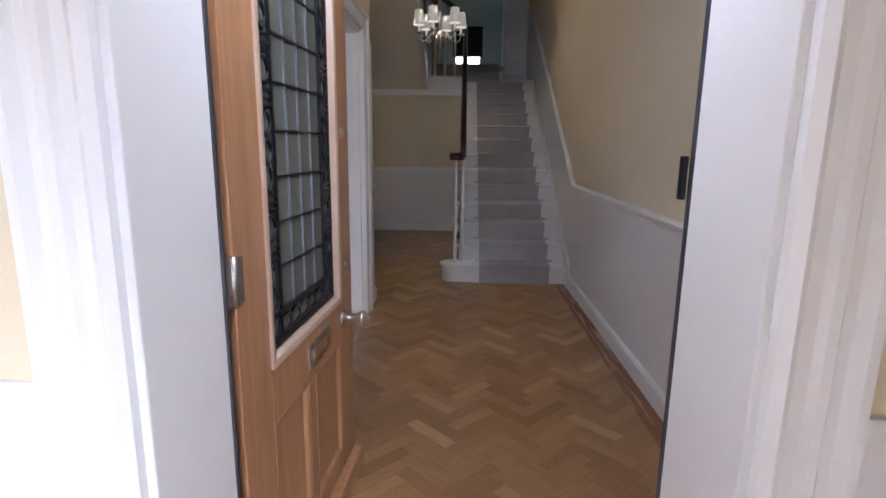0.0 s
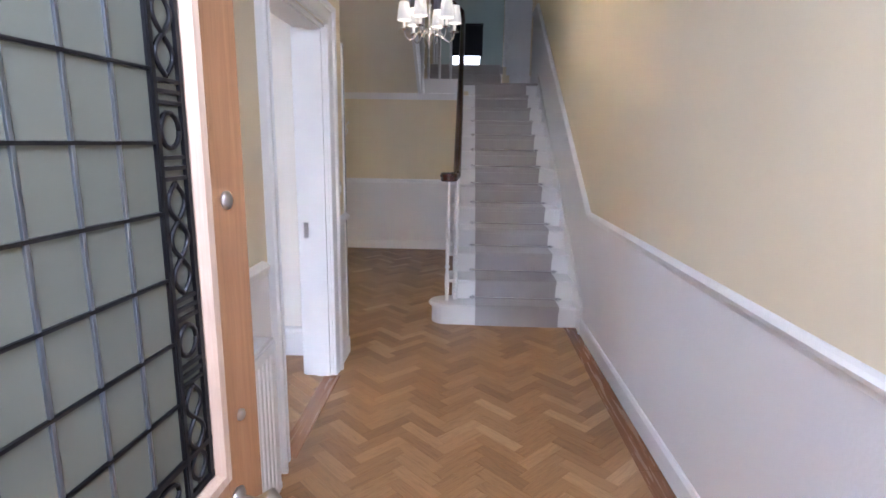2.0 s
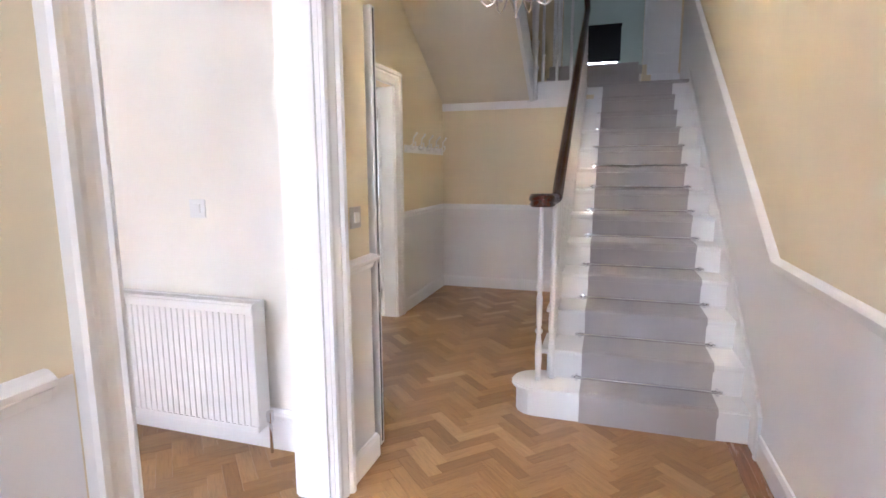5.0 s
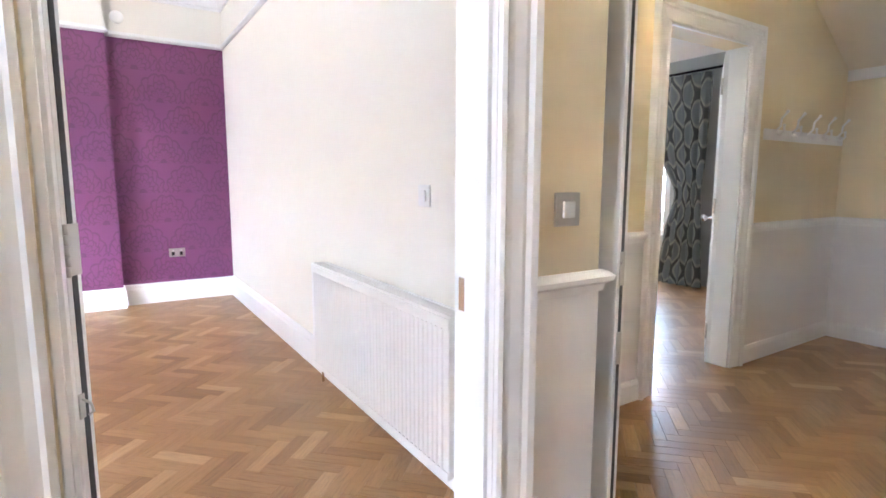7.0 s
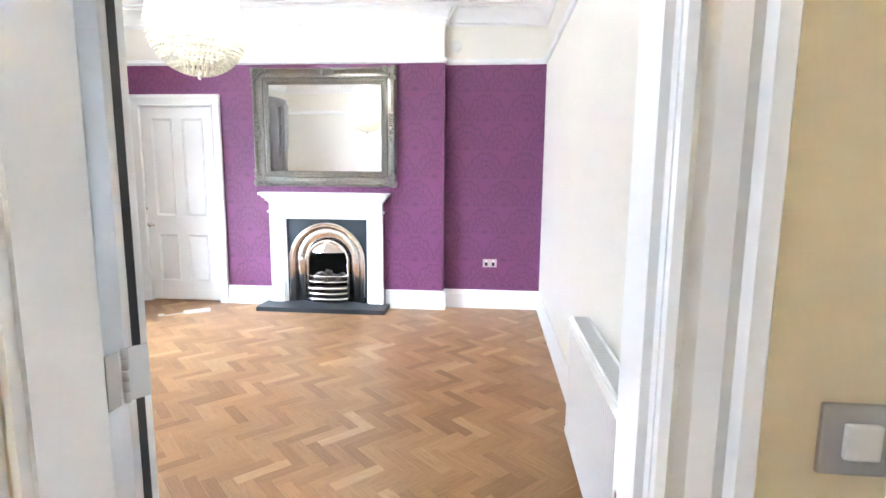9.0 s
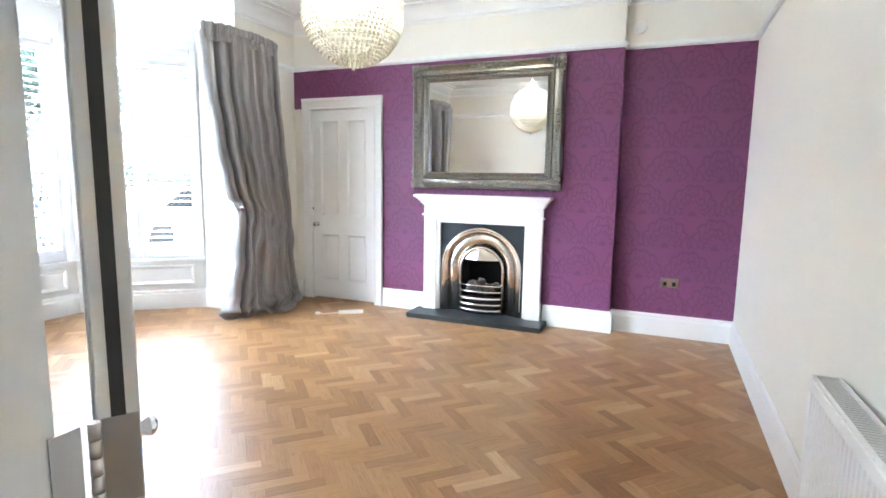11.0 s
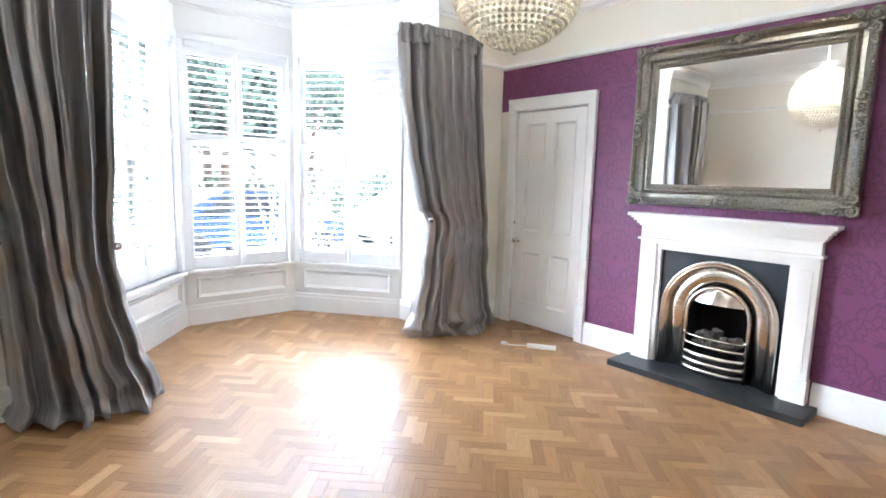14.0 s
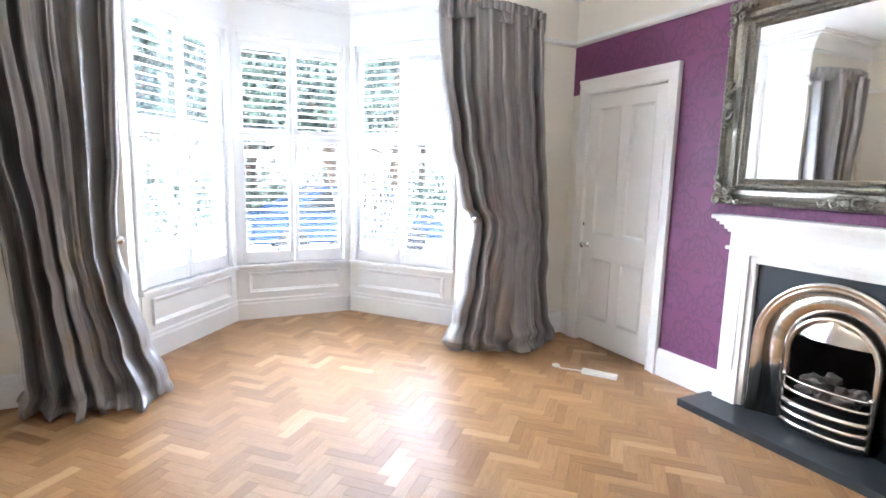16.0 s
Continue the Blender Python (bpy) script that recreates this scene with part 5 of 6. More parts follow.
for y0, z0, y1, z1 in ((MY0, MZ0, MY1, MZ0), (MY0, MZ1, MY1, MZ1), (MY0, MZ0, MY0, MZ1), (MY1, MZ0, MY1, MZ1)):
    n = int(math.hypot(y1 - y0, z1 - z0) / 0.021)
    iy, iz = (0 if y0 != y1 else (1 if y0 == MY0 else -1)), (0 if z0 != z1 else (1 if z0 == MZ0 else -1))
    for k in range(n + 1):
        y, z = y0 + (y1 - y0) * k / n + iy * 0.018, z0 + (z1 - z0) * k / n + iz * 0.018
        ball(bm, (FX + 0.084, y, z), 0.0098, 1, (0.8, 1, 1))
        if 4 < k < n - 4:
            ball(bm, (FX + 0.050, y + iy * 0.084, z + iz * 0.084), 0.0075, 1, (0.9, 1, 1))
tagged(part("leaf_edge", bm, GILT, mf), "carved leaf edge of the frame", "", "", "stuff")
bm = bmesh.new()
n = 74
for k in range(n):
    f = k / n
    for y, z in ((MY0 + FRW - 0.014 + f * (MY1 - MY0 - 2 * FRW + 0.028), MZ0 + FRW - 0.014), (MY0 + FRW - 0.014 + f * (MY1 - MY0 - 2 * FRW + 0.028), MZ1 - FRW + 0.014),
                 (MY0 + FRW - 0.014, MZ0 + FRW - 0.014 + f * (MZ1 - MZ0 - 2 * FRW + 0.028)), (MY1 - FRW + 0.014, MZ0 + FRW - 0.014 + f * (MZ1 - MZ0 - 2 * FRW + 0.028))):
        ball(bm, (FX + 0.033, y, z), 0.0062, 1)
tagged(part("beading", bm, GILT, mf, "row of carved beads"), "row of carved beads", "", "", "stuff")

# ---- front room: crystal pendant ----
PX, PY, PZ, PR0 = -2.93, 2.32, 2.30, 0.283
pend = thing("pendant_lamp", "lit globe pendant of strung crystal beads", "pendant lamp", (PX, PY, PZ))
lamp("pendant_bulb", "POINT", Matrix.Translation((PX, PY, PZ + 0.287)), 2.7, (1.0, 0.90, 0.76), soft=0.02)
part("bulb_glow", ball(bmesh.new(), (PX, PY, PZ - 0.02), 0.185, 3), BALL_GLOW, pend, "warm glowing core", True)
src = bmesh.new()
ball(src, (0, 0, 0), 1.0, 1)
sv, sf = [v.co.copy() for v in src.verts], [[v.index for v in f.verts] for f in src.faces]
src.free()
verts, faces = [], []
NR = 35
for i in range(4, NR):
    th = math.pi * (i + 0.6) / (NR + 0.2)
    count = max(4, int(2 * math.pi * PR0 * math.sin(th) / 0.0265))
    for j in range(count):
        a = 2 * math.pi * (j + 0.5 * (i % 2)) / count
        c = Vector((PX + PR0 * math.sin(th) * math.cos(a), PY + PR0 * math.sin(th) * math.sin(a), PZ + PR0 * math.cos(th)))
        base = len(verts)
        verts += [c + v * 0.0112 for v in sv]
        faces += [[base + q for q in f] for f in sf]
me = bpy.data.meshes.new("beadwork")
me.from_pydata(verts, [], faces)
me.materials.append(CRYSTAL)
beads = new("beadwork", me)
beads.parent, beads.matrix_parent_inverse = pend, pend.matrix_world.inverted()
tagged(beads, "rows of faceted crystal beads", "", "", "stuff")
bm = bmesh.new()
for i in range(3, NR, 2):
    th = math.pi * (i + 1.1) / (NR + 0.2)
    r, z = (PR0 - 0.008) * math.sin(th), PZ + (PR0 - 0.008) * math.cos(th)
    tube(bm, [(PX + r * math.cos(a), PY + r * math.sin(a), z) for a in (2 * math.pi * k / 28 for k in range(29))], 0.0022, 4)
tagged(part("wirework", bm, CHROME, pend), "fine chrome wire hoops", "", "", "stuff")
part("cord", tube(bmesh.new(), [(PX, PY, PZ + PR0 - 0.01), (PX, PY, CEIL)], 0.004, 6), PLASTIC, pend)
part("finial", ball(bmesh.new(), (PX, PY, PZ - PR0 - 0.018), 0.012, 1), CHROME, pend)


# ---- front room: curtains ----
def lerp_rows(z, rows):
    for (z0, *a), (z1, *b) in zip(rows, rows[1:]):
        if z0 >= z >= z1:
            t = (z0 - z) / (z0 - z1)
            t = t * t * (3 - 2 * t)
            return [p + (q - p) * t for p, q in zip(a, b)]
    return list(rows[-1][1:])


def drape(rows, folds, seed, cols=150, levels=96, tie=None):
    """A gathered cloth. Each row: height, inner x, outer x, middle y, fold depth, bulge into the room.
    tie: height at which the inner edge is caught; below it creases fan out from there, and the hem crumples on the floor."""
    bm = bmesh.new()
    uvl = bm.loops.layers.uv.new("UVMap")
    grid = []
    ztop, zlow = rows[0][0], rows[-1][0]
    for i in range(levels + 1):
        q = i / levels
        z = ztop + (zlow - ztop) * (q + 0.35 * q * (1 - q) if tie else q)
        xi, xo, y, depth, bulge = lerp_rows(z, rows)
        way = -1 if bulge < 0 else 1
        line = []
        for j in range(cols + 1):
            s = j / cols
            ph = 2 * math.pi * folds * (s + 0.07 * noise.noise(Vector((s * 2.4, z * 0.05, seed)))) + 1.0 * noise.noise(Vector((s * 3.1, z * 0.08, seed)))
            amp = depth * (0.85 + 0.9 * noise.noise(Vector((s * 4.3, z * 0.08, seed + 9))))
            d = amp * (0.80 * math.sin(ph) + 0.30 * math.sin(2 * ph + 1.1)) + depth * 0.45 * noise.noise(Vector((s * 7, z * 0.15, seed + 5)))
            dx, dz = 0.0, 0.0
            if tie and z < tie + 0.10:
                low = min(1.0, (tie + 0.10 - z) / 0.30)
                ang = math.atan2(s * abs(xo - xi) + 0.02, tie + 0.16 - z)
                far = min(1.0, math.hypot(s * abs(xo - xi), tie + 0.10 - z) / 0.55)
                fan = math.sin(ang * 15.0 + 2.2 * noise.noise(Vector((s * 3, z * 0.6, seed + 21)))) + 0.5 * math.sin(ang * 27.0 + seed)
                d = d * (1 - 0.45 * low * (1 - s)) + 0.034 * low * far * fan * (1 - 0.85 * s)
                d += 0.010 * low * noise.noise(Vector((s * 9 + z * 4, z * 5.0, seed + 11)))
                if z < 0.22:
                    w = (0.22 - z) / 0.22
                    roll = math.sin(z * 42.0 + 7.0 * noise.noise(Vector((s * 3.5, 0.3, seed + 31))) + s * 9.0)
                    d += 0.040 * w * roll + 0.07 * w * noise.noise(Vector((s * 6.5, z * 7, seed + 37)))
                    dx = 0.03 * w * noise.noise(Vector((s * 8, z * 9, seed + 41)))
                    dz = 0.5 * z * w * noise.noise(Vector((s * 7.5, 1.7, seed + 43)))
            round_ = math.sin(math.pi * s) ** 0.5
            x = xi + (xo - xi) * s + 0.42 * depth * math.cos(ph) * math.sin(math.pi * s) ** 2 + dx
            line.append(bm.verts.new((x, y + bulge * round_ + way * d, max(0.006, z + dz))))
        grid.append(line)
    for i in range(levels):
        for j in range(cols):
            f = bm.faces.new((grid[i][j], grid[i][j + 1], grid[i + 1][j + 1], grid[i + 1][j]))
            f.smooth = True
            for lp, (a, b) in zip(f.loops, ((i, j), (i, j + 1), (i + 1, j + 1), (i + 1, j))):
                lp[uvl].uv = (b / cols * 1.5, a / levels * 2.6)
    return bm


def curtain(label, rows, folds, seed, tie, heading):
    c = thing("curtain", label, "curtain", (rows[-1][1], rows[-1][3], 0), "bay curtains")
    rows = [(z, a, b, y + 0.045, d * 1.85, g) for z, a, b, y, d, g in rows]
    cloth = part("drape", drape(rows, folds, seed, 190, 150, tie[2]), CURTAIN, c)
    solid = cloth.modifiers.new("thickness", "SOLIDIFY")
    solid.thickness = 0.004
    z0, xi, xo, y = heading
    e = 0.012 if xo > xi else -0.012
    g = rows[0][5]
    top = [(z0 + 0.05, xi - e, xo + e, y + 0.055, 0.050, g), (z0 + 0.01, xi - e, xo + e, y + 0.055, 0.044, g), (z0 - 0.030, xi - e, xo + e, y + 0.055, 0.026, g), (z0 - 0.06, xi - e, xo + e, y + 0.055, 0.034, g), (z0 - 0.10, xi, xo, y + 0.050, 0.060, g)]
    band = part("heading", drape(top, folds * 2.0, seed + 3, 190, 10), CURTAIN, c, "pencil-pleated heading")
    band.modifiers.new("thickness", "SOLIDIFY").thickness = 0.006
    part("rail", tube(bmesh.new(), [(xi, y - 0.03, z0 - 0.02), (xo, y - 0.03, z0 - 0.02)], 0.012, 8), PLASTIC, c, "white curtain rail")
    tx, ty, tz, wx = tie
    hold = part("holdback", ball(bmesh.new(), (tx + 0.0, ty + 0.08, tz), 0.026, 2), CHROME, c, "silver holdback knob", True)
    part("stem", tube(bmesh.new(), [(tx, ty + 0.06, tz), (tx + 0.05 * (1 if wx > tx else -1), ROOM_S, tz)], 0.008, 8), CHROME, hold)
    return c


curtain("floor-length striped silver-grey silk curtain tied back beside the closet", [
    (2.63, -3.78, -4.70, 0.19, 0.046, 0.13), (2.20, -3.80, -4.72, 0.19, 0.052, 0.13), (1.70, -3.88, -4.76, 0.19, 0.054, 0.13),
    (1.35, -3.96, -4.80, 0.19, 0.052, 0.13), (1.17, -4.00, -4.82, 0.20, 0.044, 0.13), (1.11, -4.07, -4.83, 0.20, 0.040, 0.13), (1.04, -4.10, -4.83, 0.20, 0.040, 0.14), (0.60, -4.03, -4.83, 0.19, 0.052, 0.17),
    (0.25, -3.95, -4.88, 0.16, 0.054, 0.22), (0.10, -3.88, -4.95, 0.15, 0.045, 0.27), (0.008, -3.93, -4.91, 0.15, 0.030, 0.26)], 8.0, 1.0, (-4.09, 0.26, 1.08, -4.6), (2.645, -3.78, -4.70, 0.19))
curtain("floor-length striped silver-grey silk curtain trailing on the parquet", [
    (2.63, -1.76, -0.86, 0.17, 0.054, 0.17), (2.20, -1.74, -0.90, 0.17, 0.058, 0.17), (1.50, -1.72, -1.02, 0.18, 0.060, 0.16),
    (1.12, -1.69, -1.10, 0.20, 0.046, 0.14), (0.95, -1.69, -1.12, 0.21, 0.046, 0.13), (0.70, -1.74, -1.13, 0.20, 0.054, 0.15), (0.35, -1.82, -1.14, 0.18, 0.056, 0.19),
    (0.12, -1.91, -1.14, 0.17, 0.056, 0.24), (0.008, -1.94, -1.10, 0.18, 0.046, 0.26)], 7.0, 4.0, (-1.70, 0.27, 1.0, -1.3), (2.645, -1.78, -0.86, 0.17))

# ---- small things in the front room ----
strip = thing("extension_lead", "white plastic extension lead lying on the parquet", "extension lead", (-4.70, 1.15, 0))
m = Matrix.Translation((-4.70, 1.148, 0.016)) @ Matrix.Rotation(math.atan2(0.20, -0.14), 4, 'Z')
bm = boxed(-0.125, 0.125, -0.027, 0.027, -0.016, 0.016, 0.006)
bmesh.ops.transform(bm, matrix=m, verts=bm.verts[:])
part("body", bm, PLASTIC, strip)
part("cable", tube(bmesh.new(), [(-4.63, 1.05, 0.010), (-4.615, 1.0, 0.006), (-4.575, 0.965, 0.006), (-4.54, 0.93, 0.006), (-4.525, 0.89, 0.008)], 0.0045, 6), PLASTIC, strip)
part("plug", boxed(-4.545, -4.505, 0.85, 0.895, 0.0, 0.022, 0.005), PLASTIC, strip)
alarm = thing("smoke_alarm", "round white alarm sounder above the picture rail", "alarm", (ALCOVE, 3.74, 2.70))
part("case", turned(bmesh.new(), [(0.055, 0), (0.055, 0.02), (0.045, 0.032), (0.0, 0.034)], Matrix.Translation((ALCOVE, 3.74, 2.70)) @ Matrix.Rotation(radians(90), 4, 'Y'), 20), PLASTIC, alarm)

# ---- bay windows with shutters ----
def slat_mesh(w):
    bm = bmesh.new()
    hw, th = 0.0315, 0.0055
    outline = [(hw * math.cos(a), th * math.sin(a)) for a in (2 * math.pi * k / 8 for k in range(8))]
    a = [bm.verts.new((-w / 2, y, z)) for y, z in outline]
    b = [bm.verts.new((w / 2, y, z)) for y, z in outline]
    bm.faces.new(a)
    bm.faces.new(list(reversed(b)))
    for i in range(8):
        bm.faces.new((a[i], b[i], b[(i + 1) % 8], a[(i + 1) % 8]))
    bmesh.ops.recalc_face_normals(bm, faces=bm.faces)
    me = bpy.data.meshes.new("slat")
    bm.to_mesh(me)
    bm.free()
    me.materials.append(LOUVRE)
    return me


def bay_window(index, a, b, tilts):
    a, b = Vector((*a, 0)), Vector((*b, 0))
    d = (b - a).normalized()
    L = (b - a).length
    turn = math.degrees(math.atan2(d.y, d.x))
    mid = (a + b) / 2
    win = thing("window_%d" % index, "white sash bay window behind louvred shutters", "window", (mid.x, mid.y, 0), "", turn, "structure")
    h = L / 2
    # local x along the wall, local +y into the room
    bm = boxed(-h, h, -0.15, 0.05, SILL - 0.035, SILL, 0.006)
    local("window_sill", bm, WHITE, win)
    bm = boxed(-h, -h + 0.062, -0.15, 0.0, SILL, HEAD)
    box(bm, h - 0.062, h, -0.15, 0.0, SILL, HEAD)
    box(bm, -h + 0.075, h - 0.075, -0.15, 0.0, HEAD - 0.06, HEAD)
    box(bm, -h + 0.01, -h + 0.065, 0.0, 0.022, SILL, HEAD + 0.05, 0.004)
    box(bm, h - 0.065, h - 0.01, 0.0, 0.022, SILL, HEAD + 0.05, 0.004)
    box(bm, -h + 0.01, h - 0.01, 0.0, 0.026, HEAD - 0.01, HEAD + 0.055, 0.004)
    local("window_frame", bm, WHITE, win)
    bm = boxed(-h + 0.075, h - 0.075, -0.125, -0.10, 1.55, 1.60)
    for z0, z1 in ((SILL, SILL + 0.06), (HEAD - 0.11, HEAD - 0.06)):
        box(bm, -h + 0.075, h - 0.075, -0.125, -0.10, z0, z1)
    local("sash", bm, WHITE, win)
    pane = local("pane", boxed(-h + 0.075, h - 0.075, -0.115, -0.111, SILL + 0.06, HEAD - 0.11), PANE, win)
    pane.visible_shadow = False
    # panelled apron below the sill
    bm = boxed(-h + 0.02, h - 0.02, -0.002, 0.010, 0.20, SILL - 0.035)
    moulding(bm, [(h - 0.11, 0.255), (h - 0.11, 0.455), (-h + 0.11, 0.455), (-h + 0.11, 0.255)], [(0, 0.010), (0, 0.034), (0.010, 0.034), (0.016, 0.024), (0.030, 0.016), (0.034, 0.010)], lambda u, v, w: (u, w, v), True)
    local("apron", bm, WHITE, win)
    # shutters: two leaves wide, two tiers
    x0, x1, gap = -h + 0.068, h - 0.068, 0.003
    for tier, (z0, z1) in enumerate(((SILL + 0.001, 1.738), (1.744, HEAD - 0.055))):
        for col in range(2):
            u0 = x0 + (x1 - x0) / 2 * col + (gap if col else 0)
            u1 = x0 + (x1 - x0) / 2 * (col + 1) - (0 if col else gap)
            st, rl, rh = 0.040, 0.115 if tier == 0 else 0.052, 0.052 if tier == 0 else 0.065
            bm = boxed(u0, u0 + st, -0.05, -0.022, z0, z1, 0.003)
            box(bm, u1 - st, u1, -0.05, -0.022, z0, z1, 0.003)
            box(bm, u0 + st, u1 - st, -0.05, -0.022, z0, z0 + rl, 0.003)
            box(bm, u0 + st, u1 - st, -0.05, -0.022, z1 - rh, z1, 0.003)
            leaf = local("shutter", bm, LOUVRE, win)
            za, zb = z0 + rl, z1 - rh
            n = int((zb - za) / 0.060)
            me = slat_mesh(u1 - u0 - 2 * st)
            for k in range(n):
                s = new("slat", me)
                s.parent = leaf
                s.matrix_basis = pose((u0 + u1) / 2, -0.036, za + (zb - za) * (k + 0.5) / n, tilts[tier][col], 0, 0)
    for z in (0.80, 1.45, 1.90, 2.32):
        for x in (-h + 0.080, h - 0.080):
            local("hinge", boxed(x - 0.006, x + 0.006, -0.024, -0.016, z - 0.03, z + 0.03), PLASTIC, win)
    return win


bay_window(1, BAY[3], BAY[4], ((-4, -2), (-8, -6)))
bay_window(2, BAY[2], BAY[3], ((0, 3), (-4, -5)))
bay_window(3, BAY[1], BAY[2], ((0, -2), (-74, -4)))

# ---- back room seen through its doorway ----
wb = bmesh.new()
box(wb, -5.4, -4.4, 9.35, 9.45, -0.05, 3.0)
box(wb, -3.30, RECESS - 0.14, 9.35, 9.45, -0.05, 3.0)
box(wb, -4.4, -3.30, 9.35, 9.45, -0.05, 0.55)
box(wb, -4.4, -3.30, 9.35, 9.45, 2.3, 3.0)
box(wb, -5.5, -5.4, ROOM_N + 0.12, 9.45, -0.05, 3.0)
setting("wall_back_room", wb, GREY_WALL, "grey walls of the back room", "wall")
setting("ceiling_back_room", boxed(-5.5, RECESS - 0.14, ROOM_N + 0.12, 9.45, 2.62, 2.75), CEILING, "white ceiling of the back room", "ceiling")
bw = thing("window_4", "white window of the back room with a low radiator below", "window", (-3.85, 9.35, 0), "", 0, "structure")
bm = boxed(-4.4, -4.33, 9.34, 9.44, 0.55, 2.3)
box(bm, -3.37, -3.30, 9.34, 9.44, 0.55, 2.3)
box(bm, -4.33, -3.37, 9.34, 9.44, 0.55, 0.62)
box(bm, -4.33, -3.37, 9.34, 9.44, 2.23, 2.3)
box(bm, -4.33, -3.37, 9.38, 9.42, 1.28, 1.34)
part("window_frame", bm, WHITE, bw)
p4 = part("pane", boxed(-4.33, -3.37, 9.398, 9.402, 0.62, 2.23), PANE, bw)
p4.visible_shadow = False
radiator("radiator", -0.45, 0.45, 0.10, 0.45, 0.08, (-3.95, 9.345, 0), 0, "white radiator below the back room window")
bc = thing("curtain", "grey oval-print curtain tied back in the back room", "curtain", (-3.0, 9.2, 0))
cl = part("drape", drape([(2.40, -3.52, -2.72, 9.16, 0.035, -0.02), (1.60, -3.34, -2.74, 9.16, 0.035, -0.03), (1.05, -3.10, -2.78, 9.16, 0.025, -0.05), (0.6, -3.20, -2.74, 9.15, 0.035, -0.05), (0.015, -3.30, -2.70, 9.15, 0.035, -0.05)], 6, 8.0, 80, 40), OVALS, bc)
cl.modifiers.new("thickness", "SOLIDIFY").thickness = 0.004
part("curtain_pole", tube(bmesh.new(), [(-4.6, 9.17, 2.43), (-2.6, 9.17, 2.43)], 0.014, 8), BLACK_METAL, bc, "dark curtain pole")

# ---- outside the bay ----
setting("ground", boxed(-60, 60, -90, -0.9, -0.6, -0.35), STREET, "worn grey paving of front garden and street", "ground")
setting("road", boxed(-60, 60, -16.0, -9.5, -0.35, -0.342), TARMAC, "tarmac street", "road")
setting("forecourt", boxed(-14, -0.7, -8.2, -1.75, -0.35, -0.33), GRAVEL, "pale gravel forecourt before the bay", "forecourt")


def clumps(bm, centre, size, count, leaf, seed):
    """Many small tilted leaves scattered in an uneven cloud."""
    rng = random.Random(seed)
    c = Vector(centre)
    for _ in range(count):
        p = Vector((rng.gauss(0, 0.42), rng.gauss(0, 0.42), rng.gauss(0, 0.42)))
        p *= 1 + 0.5 * noise.noise(p * 2 + c)
        q = c + Vector((p.x * size[0], p.y * size[1], p.z * size[2]))
        m = Matrix.Translation(q) @ Euler((rng.uniform(0, 6), rng.uniform(0, 6), rng.uniform(0, 6))).to_matrix().to_4x4()
        s = leaf * rng.uniform(0.6, 1.4)
        v = [bm.verts.new(m @ Vector(k)) for k in ((-s, 0, 0), (0, -s * 0.5, 0.1 * s), (s, 0, 0), (0, s * 0.5, 0.1 * s))]
        bm.faces.new(v)


def tree(x, y, h, spread, seed, leaves):
    rng = random.Random(seed)
    t = thing("tree", "leafy garden tree across the street", "tree", (x, y, -0.35), "street trees")
    bm = tube(bmesh.new(), [(x, y, -0.36), (x + 0.1, y, h * 0.3), (x, y + 0.1, h * 0.6), (x + 0.1, y, h * 0.9)], [0.16, 0.12, 0.08, 0.03], 8)
    tips = []
    for k in range(9):
        a, z = rng.uniform(0, 6.28), h * rng.uniform(0.35, 0.8)
        e = Vector((x + spread * math.cos(a) * 0.8, y + spread * math.sin(a) * 0.8, z + h * 0.18))
        tube(bm, [(x, y, z - 0.2), ((x + e.x) / 2, (y + e.y) / 2, z + 0.1), e], [0.05, 0.035, 0.012], 6)
        tips.append(e)
    part("trunk", bm, BARK, t)
    bm = bmesh.new()
    for k, e in enumerate(tips):
        clumps(bm, e, (spread * 0.5, spread * 0.5, h * 0.16), leaves, 0.15, seed + k)
    part("crown", bm, LEAVES, t)


tree(-5.2, -8.2, 5.0, 1.6, 3, 420)
tree(-3.6, -9.6, 4.6, 1.7, 4, 420)
tree(-7.2, -9.4, 4.8, 1.9, 5, 420)
tree(-0.9, -9.2, 4.4, 1.5, 6, 420)
tree(-2.2, -13.2, 5.0, 1.9, 7, 300)
tree(-9.5, -12.8, 5.4, 2.2, 8, 300)
# three taller trees added to block part of the sky's glare on the room floor
tree(-3.4, -14.0, 9.0, 2.6, 10, 520)
tree(-6.6, -14.5, 9.5, 2.8, 11, 520)
tree(-0.6, -14.0, 8.5, 2.5, 12, 520)
tree(1.6, -13.2, 4.8, 1.9, 9, 260)
bm = bmesh.new()
for k in range(16):
    clumps(bm, (-13 + k * 0.9, -8.9 + 0.15 * math.sin(k), 0.62), (0.7, 0.4, 0.85), 420, 0.085, 50 + k)
tagged(meshed("hedge", bm, LEAVES), "clipped green garden hedge along the street", "hedge", "", "stuff")
bm = bmesh.new()
for k in range(30):
    rng = random.Random(k + 90)
    x, y = -4.35 + rng.uniform(-0.35, 0.35), -2.9 + rng.uniform(-0.3, 0.3)
    tube(bm, [(x, y, -0.35), (x + rng.uniform(-0.15, 0.15), y, 0.4), (x + rng.uniform(-0.4, 0.4), y + rng.uniform(-0.2, 0.2), 1.35 + rng.uniform(-0.3, 0.3))], [0.012, 0.009, 0.004], 5)
    clumps(bm, (x, y, 0.8), (0.3, 0.3, 0.6), 12, 0.035, k)
tagged(meshed("shrub", bm, painted("pale_twigs", (0.34, 0.30, 0.24), 0.8, 0.4, 60, 0.3)), "bare twiggy shrub beside the bay", "shrub")


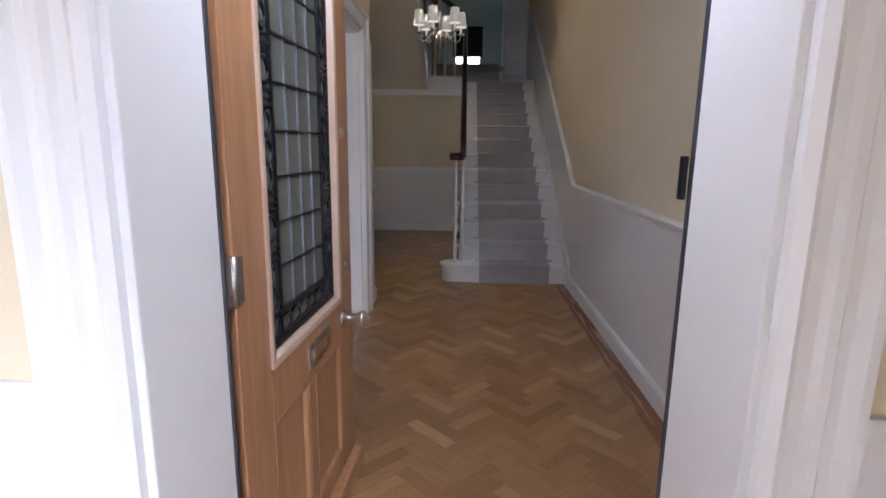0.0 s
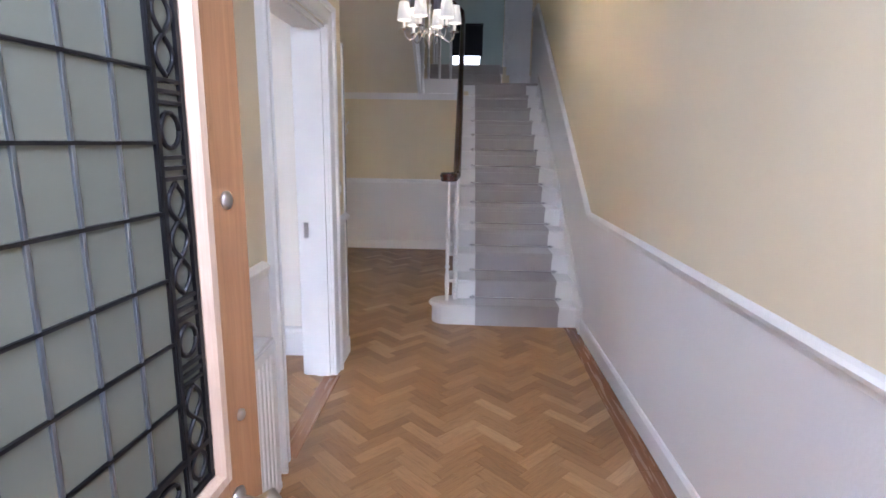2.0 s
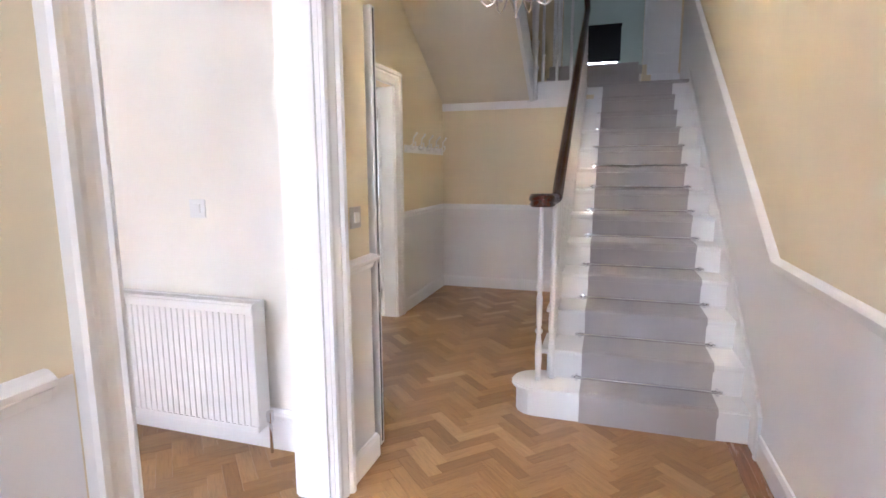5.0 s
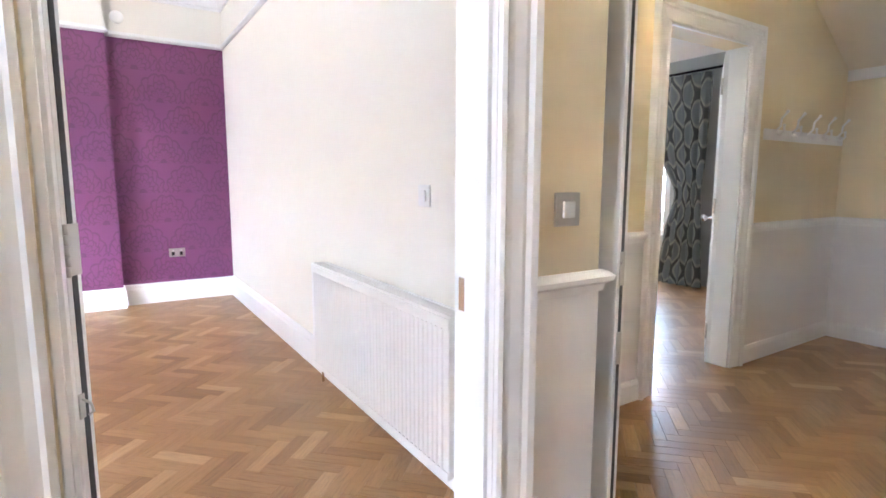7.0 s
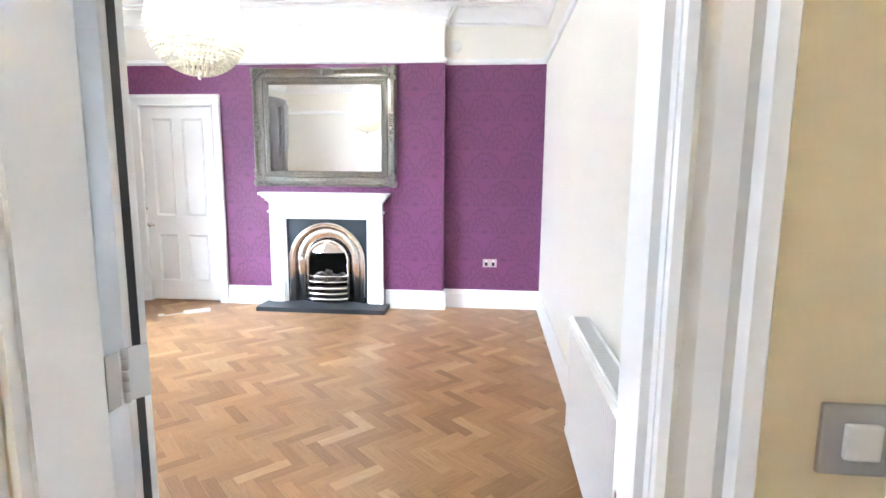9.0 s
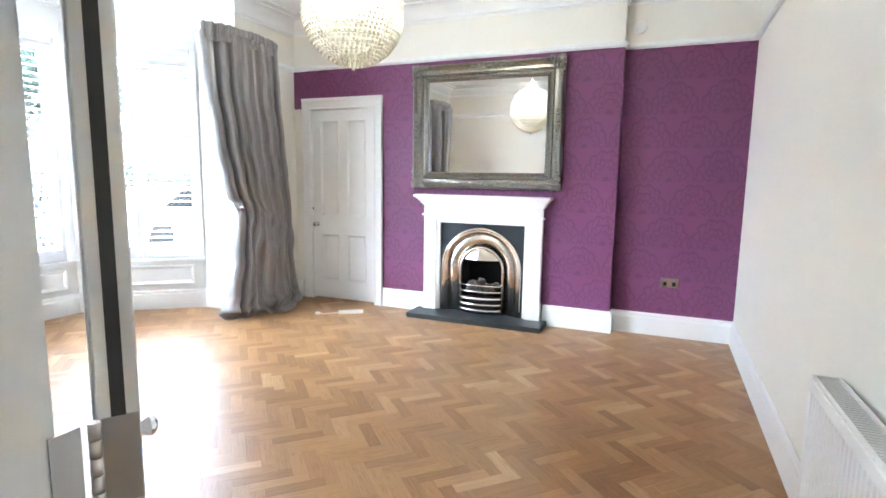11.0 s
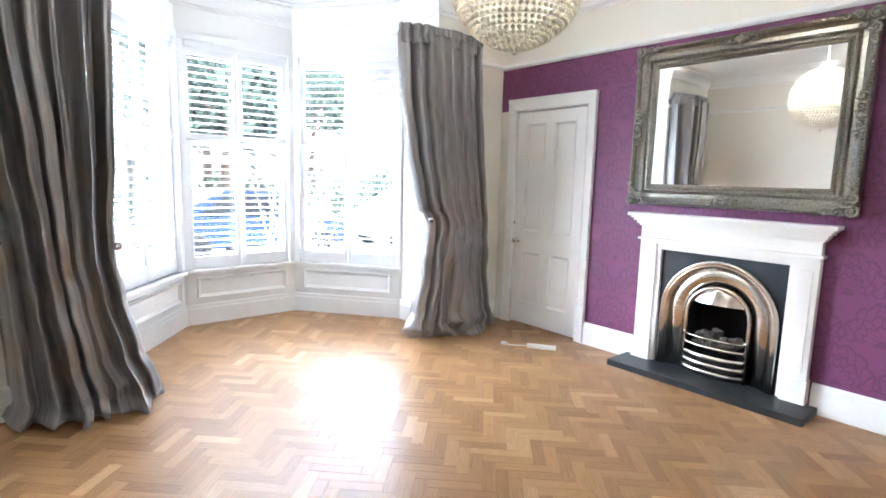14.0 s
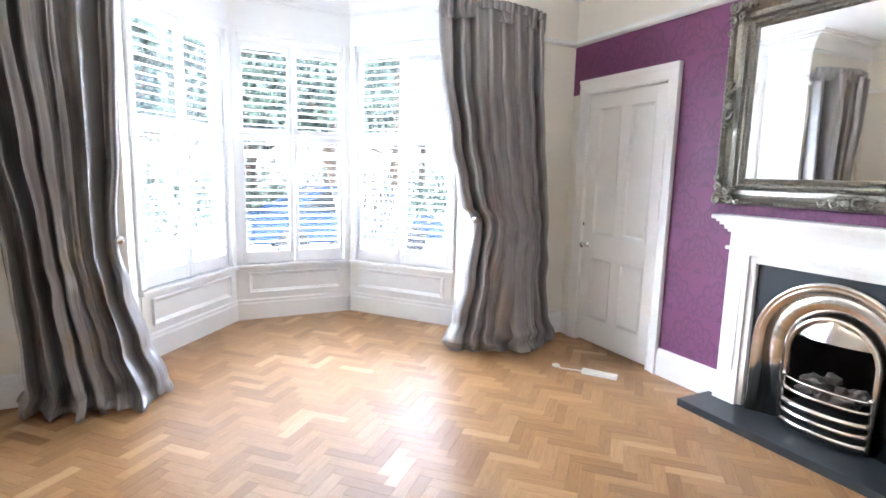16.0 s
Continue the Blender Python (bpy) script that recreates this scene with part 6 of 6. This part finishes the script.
def car(x, y, paint, label):
    c = thing("car", label, "car", (x, y, -0.34), "parked cars")
    side = [(-2.05, 0.30), (-2.0, 0.70), (-1.25, 0.86), (-0.70, 1.38), (0.75, 1.42), (1.45, 0.95), (2.02, 0.82), (2.08, 0.32)]
    bm = prism(bmesh.new(), side, lambda u, v, w: (u, w, v), -0.82, 0.82)
    bmesh.ops.bevel(bm, geom=bm.edges[:], offset=0.06, segments=2, affect='EDGES')
    local("body", bm, paint, c)
    for s in (-1, 1):
        bm = prism(bmesh.new(), [(-1.05, 0.90), (-0.62, 1.31), (0.70, 1.34), (1.22, 0.94)], lambda u, v, w: (u, w, v), s * 0.815, s * 0.826)
        local("side_window", bm, CAR_GLASS, c)
        for u in (-1.25, 1.28):
            local("wheel", turned(bmesh.new(), [(0.0, -0.09), (0.30, -0.09), (0.32, -0.05), (0.32, 0.05), (0.30, 0.09), (0.0, 0.09)], Matrix.Translation((u, s * 0.76, 0.32)) @ Matrix.Rotation(radians(90), 4, 'X'), 20), RUBBER, c)


car(-5.2, -7.3, CAR_BLUE, "blue car parked on the forecourt")
car(-10.0, -7.3, CAR_WHITE, "white car parked on the forecourt")
wall_far = bmesh.new()
box(wall_far, -14, 6, -26.0, -25.0, -0.35, 6.5)
setting("backdrop", wall_far, painted("far_stone_houses", (0.20, 0.17, 0.15), 0.9, 0.6, 5, 0.3), "stone terrace far across the street", "backdrop")

# ---- oak block floor, last ----
BL, BW = 0.264, 0.066
GAPW = 0.0004


def block_coords(l, w):
    """Corners of one block: top face inset by a fine chamfer."""
    c = 0.0006
    x, y = l / 2 - GAPW, w / 2 - GAPW
    low = [(-x, -y, -0.012), (x, -y, -0.012), (x, y, -0.012), (-x, y, -0.012)]
    mid = [(p, q, -0.0005) for p, q, _ in low]
    top = [(-x + c, -y + c, 0), (x - c, -y + c, 0), (x - c, y - c, 0), (-x + c, y - c, 0)]
    v = low + mid + top
    f = [(8, 9, 10, 11)]
    for i in range(4):
        j = (i + 1) % 4
        f += [(4 + i, 4 + j, 8 + j, 8 + i), (i, j, 4 + j, 4 + i)]
    return v, f


BV, BF = block_coords(BL, BW)


def uv_of(me):
    layer = me.uv_layers.new(name="UVMap")
    return layer


bme = bpy.data.meshes.new("block")
bme.from_pydata(BV, [], BF)
lay = uv_of(bme)
for lp in bme.loops:
    lay.data[lp.index].uv = BV[lp.vertex_index][:2]
bme.materials.append(OAK)


def covered(x, y):
    if -5.2 < x < -0.52 and 0.10 < y < 4.70:
        return True
    if -4.36 < x < -1.64 and -1.36 < y <= 0.10:
        k = 0.42 + (y + 1.36) * 0.8
        return abs(x + 3.0) < k + 0.30
    if -0.55 < x < 1.22 and 1.55 < y < 5.7:
        return True
    if -0.55 < x <= -0.34 and 3.5 < y < 4.33:
        return True
    if -1.25 < x < 0.42 and 4.60 < y < 8.36:
        return True
    return -4.6 < x <= -1.25 and 5.0 < y < 9.35


ra = radians(45)
near, rest_v, rest_f, rest_uv = [], [], [], []
for k in range(-130, 150):
    for q in range(-22, 22):
        for upright in (0, 1):
            if upright:
                u, v = k * BW + BL + BW / 2 + q * BL, k * BW + BW - BL / 2 - q * BL
            else:
                u, v = k * BW + BL / 2 + q * BL, k * BW + BW / 2 - q * BL
            x = (u - v) * math.cos(ra) - 0.02
            y = (u + v) * math.sin(ra)
            if not covered(x, y):
                continue
            turn = (90 if upright else 0) + 45
            if -3.5 < x < -1.25 and 1.35 < y < 3.85:
                near.append((x, y, turn))
            else:
                m = pose(x, y, 0.0, 0, 0, turn)
                base = len(rest_v)
                rest_v += [m @ Vector(p) for p in BV]
                rest_f += [[base + i for i in f] for f in BF]
parent_floor = bpy.data.objects["floor"]
for i, (x, y, turn) in enumerate(near[:300]):
    ob = new("block", bme)
    ob.parent = parent_floor
    ob.matrix_basis = pose(x, y, 0.0, 0, 0, turn)
for x, y, turn in near[300:]:
    m = pose(x, y, 0.0, 0, 0, turn)
    base = len(rest_v)
    rest_v += [m @ Vector(p) for p in BV]
    rest_f += [[base + i for i in f] for f in BF]
me = bpy.data.meshes.new("block_field")
me.from_pydata(rest_v, [], rest_f)
lay = uv_of(me)
for lp in me.loops:
    lay.data[lp.index].uv = BV[lp.vertex_index % 12][:2]
me.materials.append(OAK_REST)
field = new("block_field", me)
field.parent = parent_floor
tagged(field, "oak blocks laid in herringbone", "", "", "stuff")
# straight border boards along the hall's party wall and the door threshold
for i in range(4):
    y0 = 1.60 + i * 0.94
    ob = part("border_board", boxed(1.225, HALL_R - 0.005, y0, y0 + 0.937, -0.012, 0.0015, 0.001), OAK_PLANK, parent_floor)
part("threshold_board", boxed(HALL_L - 0.055, HALL_L + 0.04, DOOR_S, DOOR_N, -0.012, 0.003, 0.002), OAK_CROSS, parent_floor)
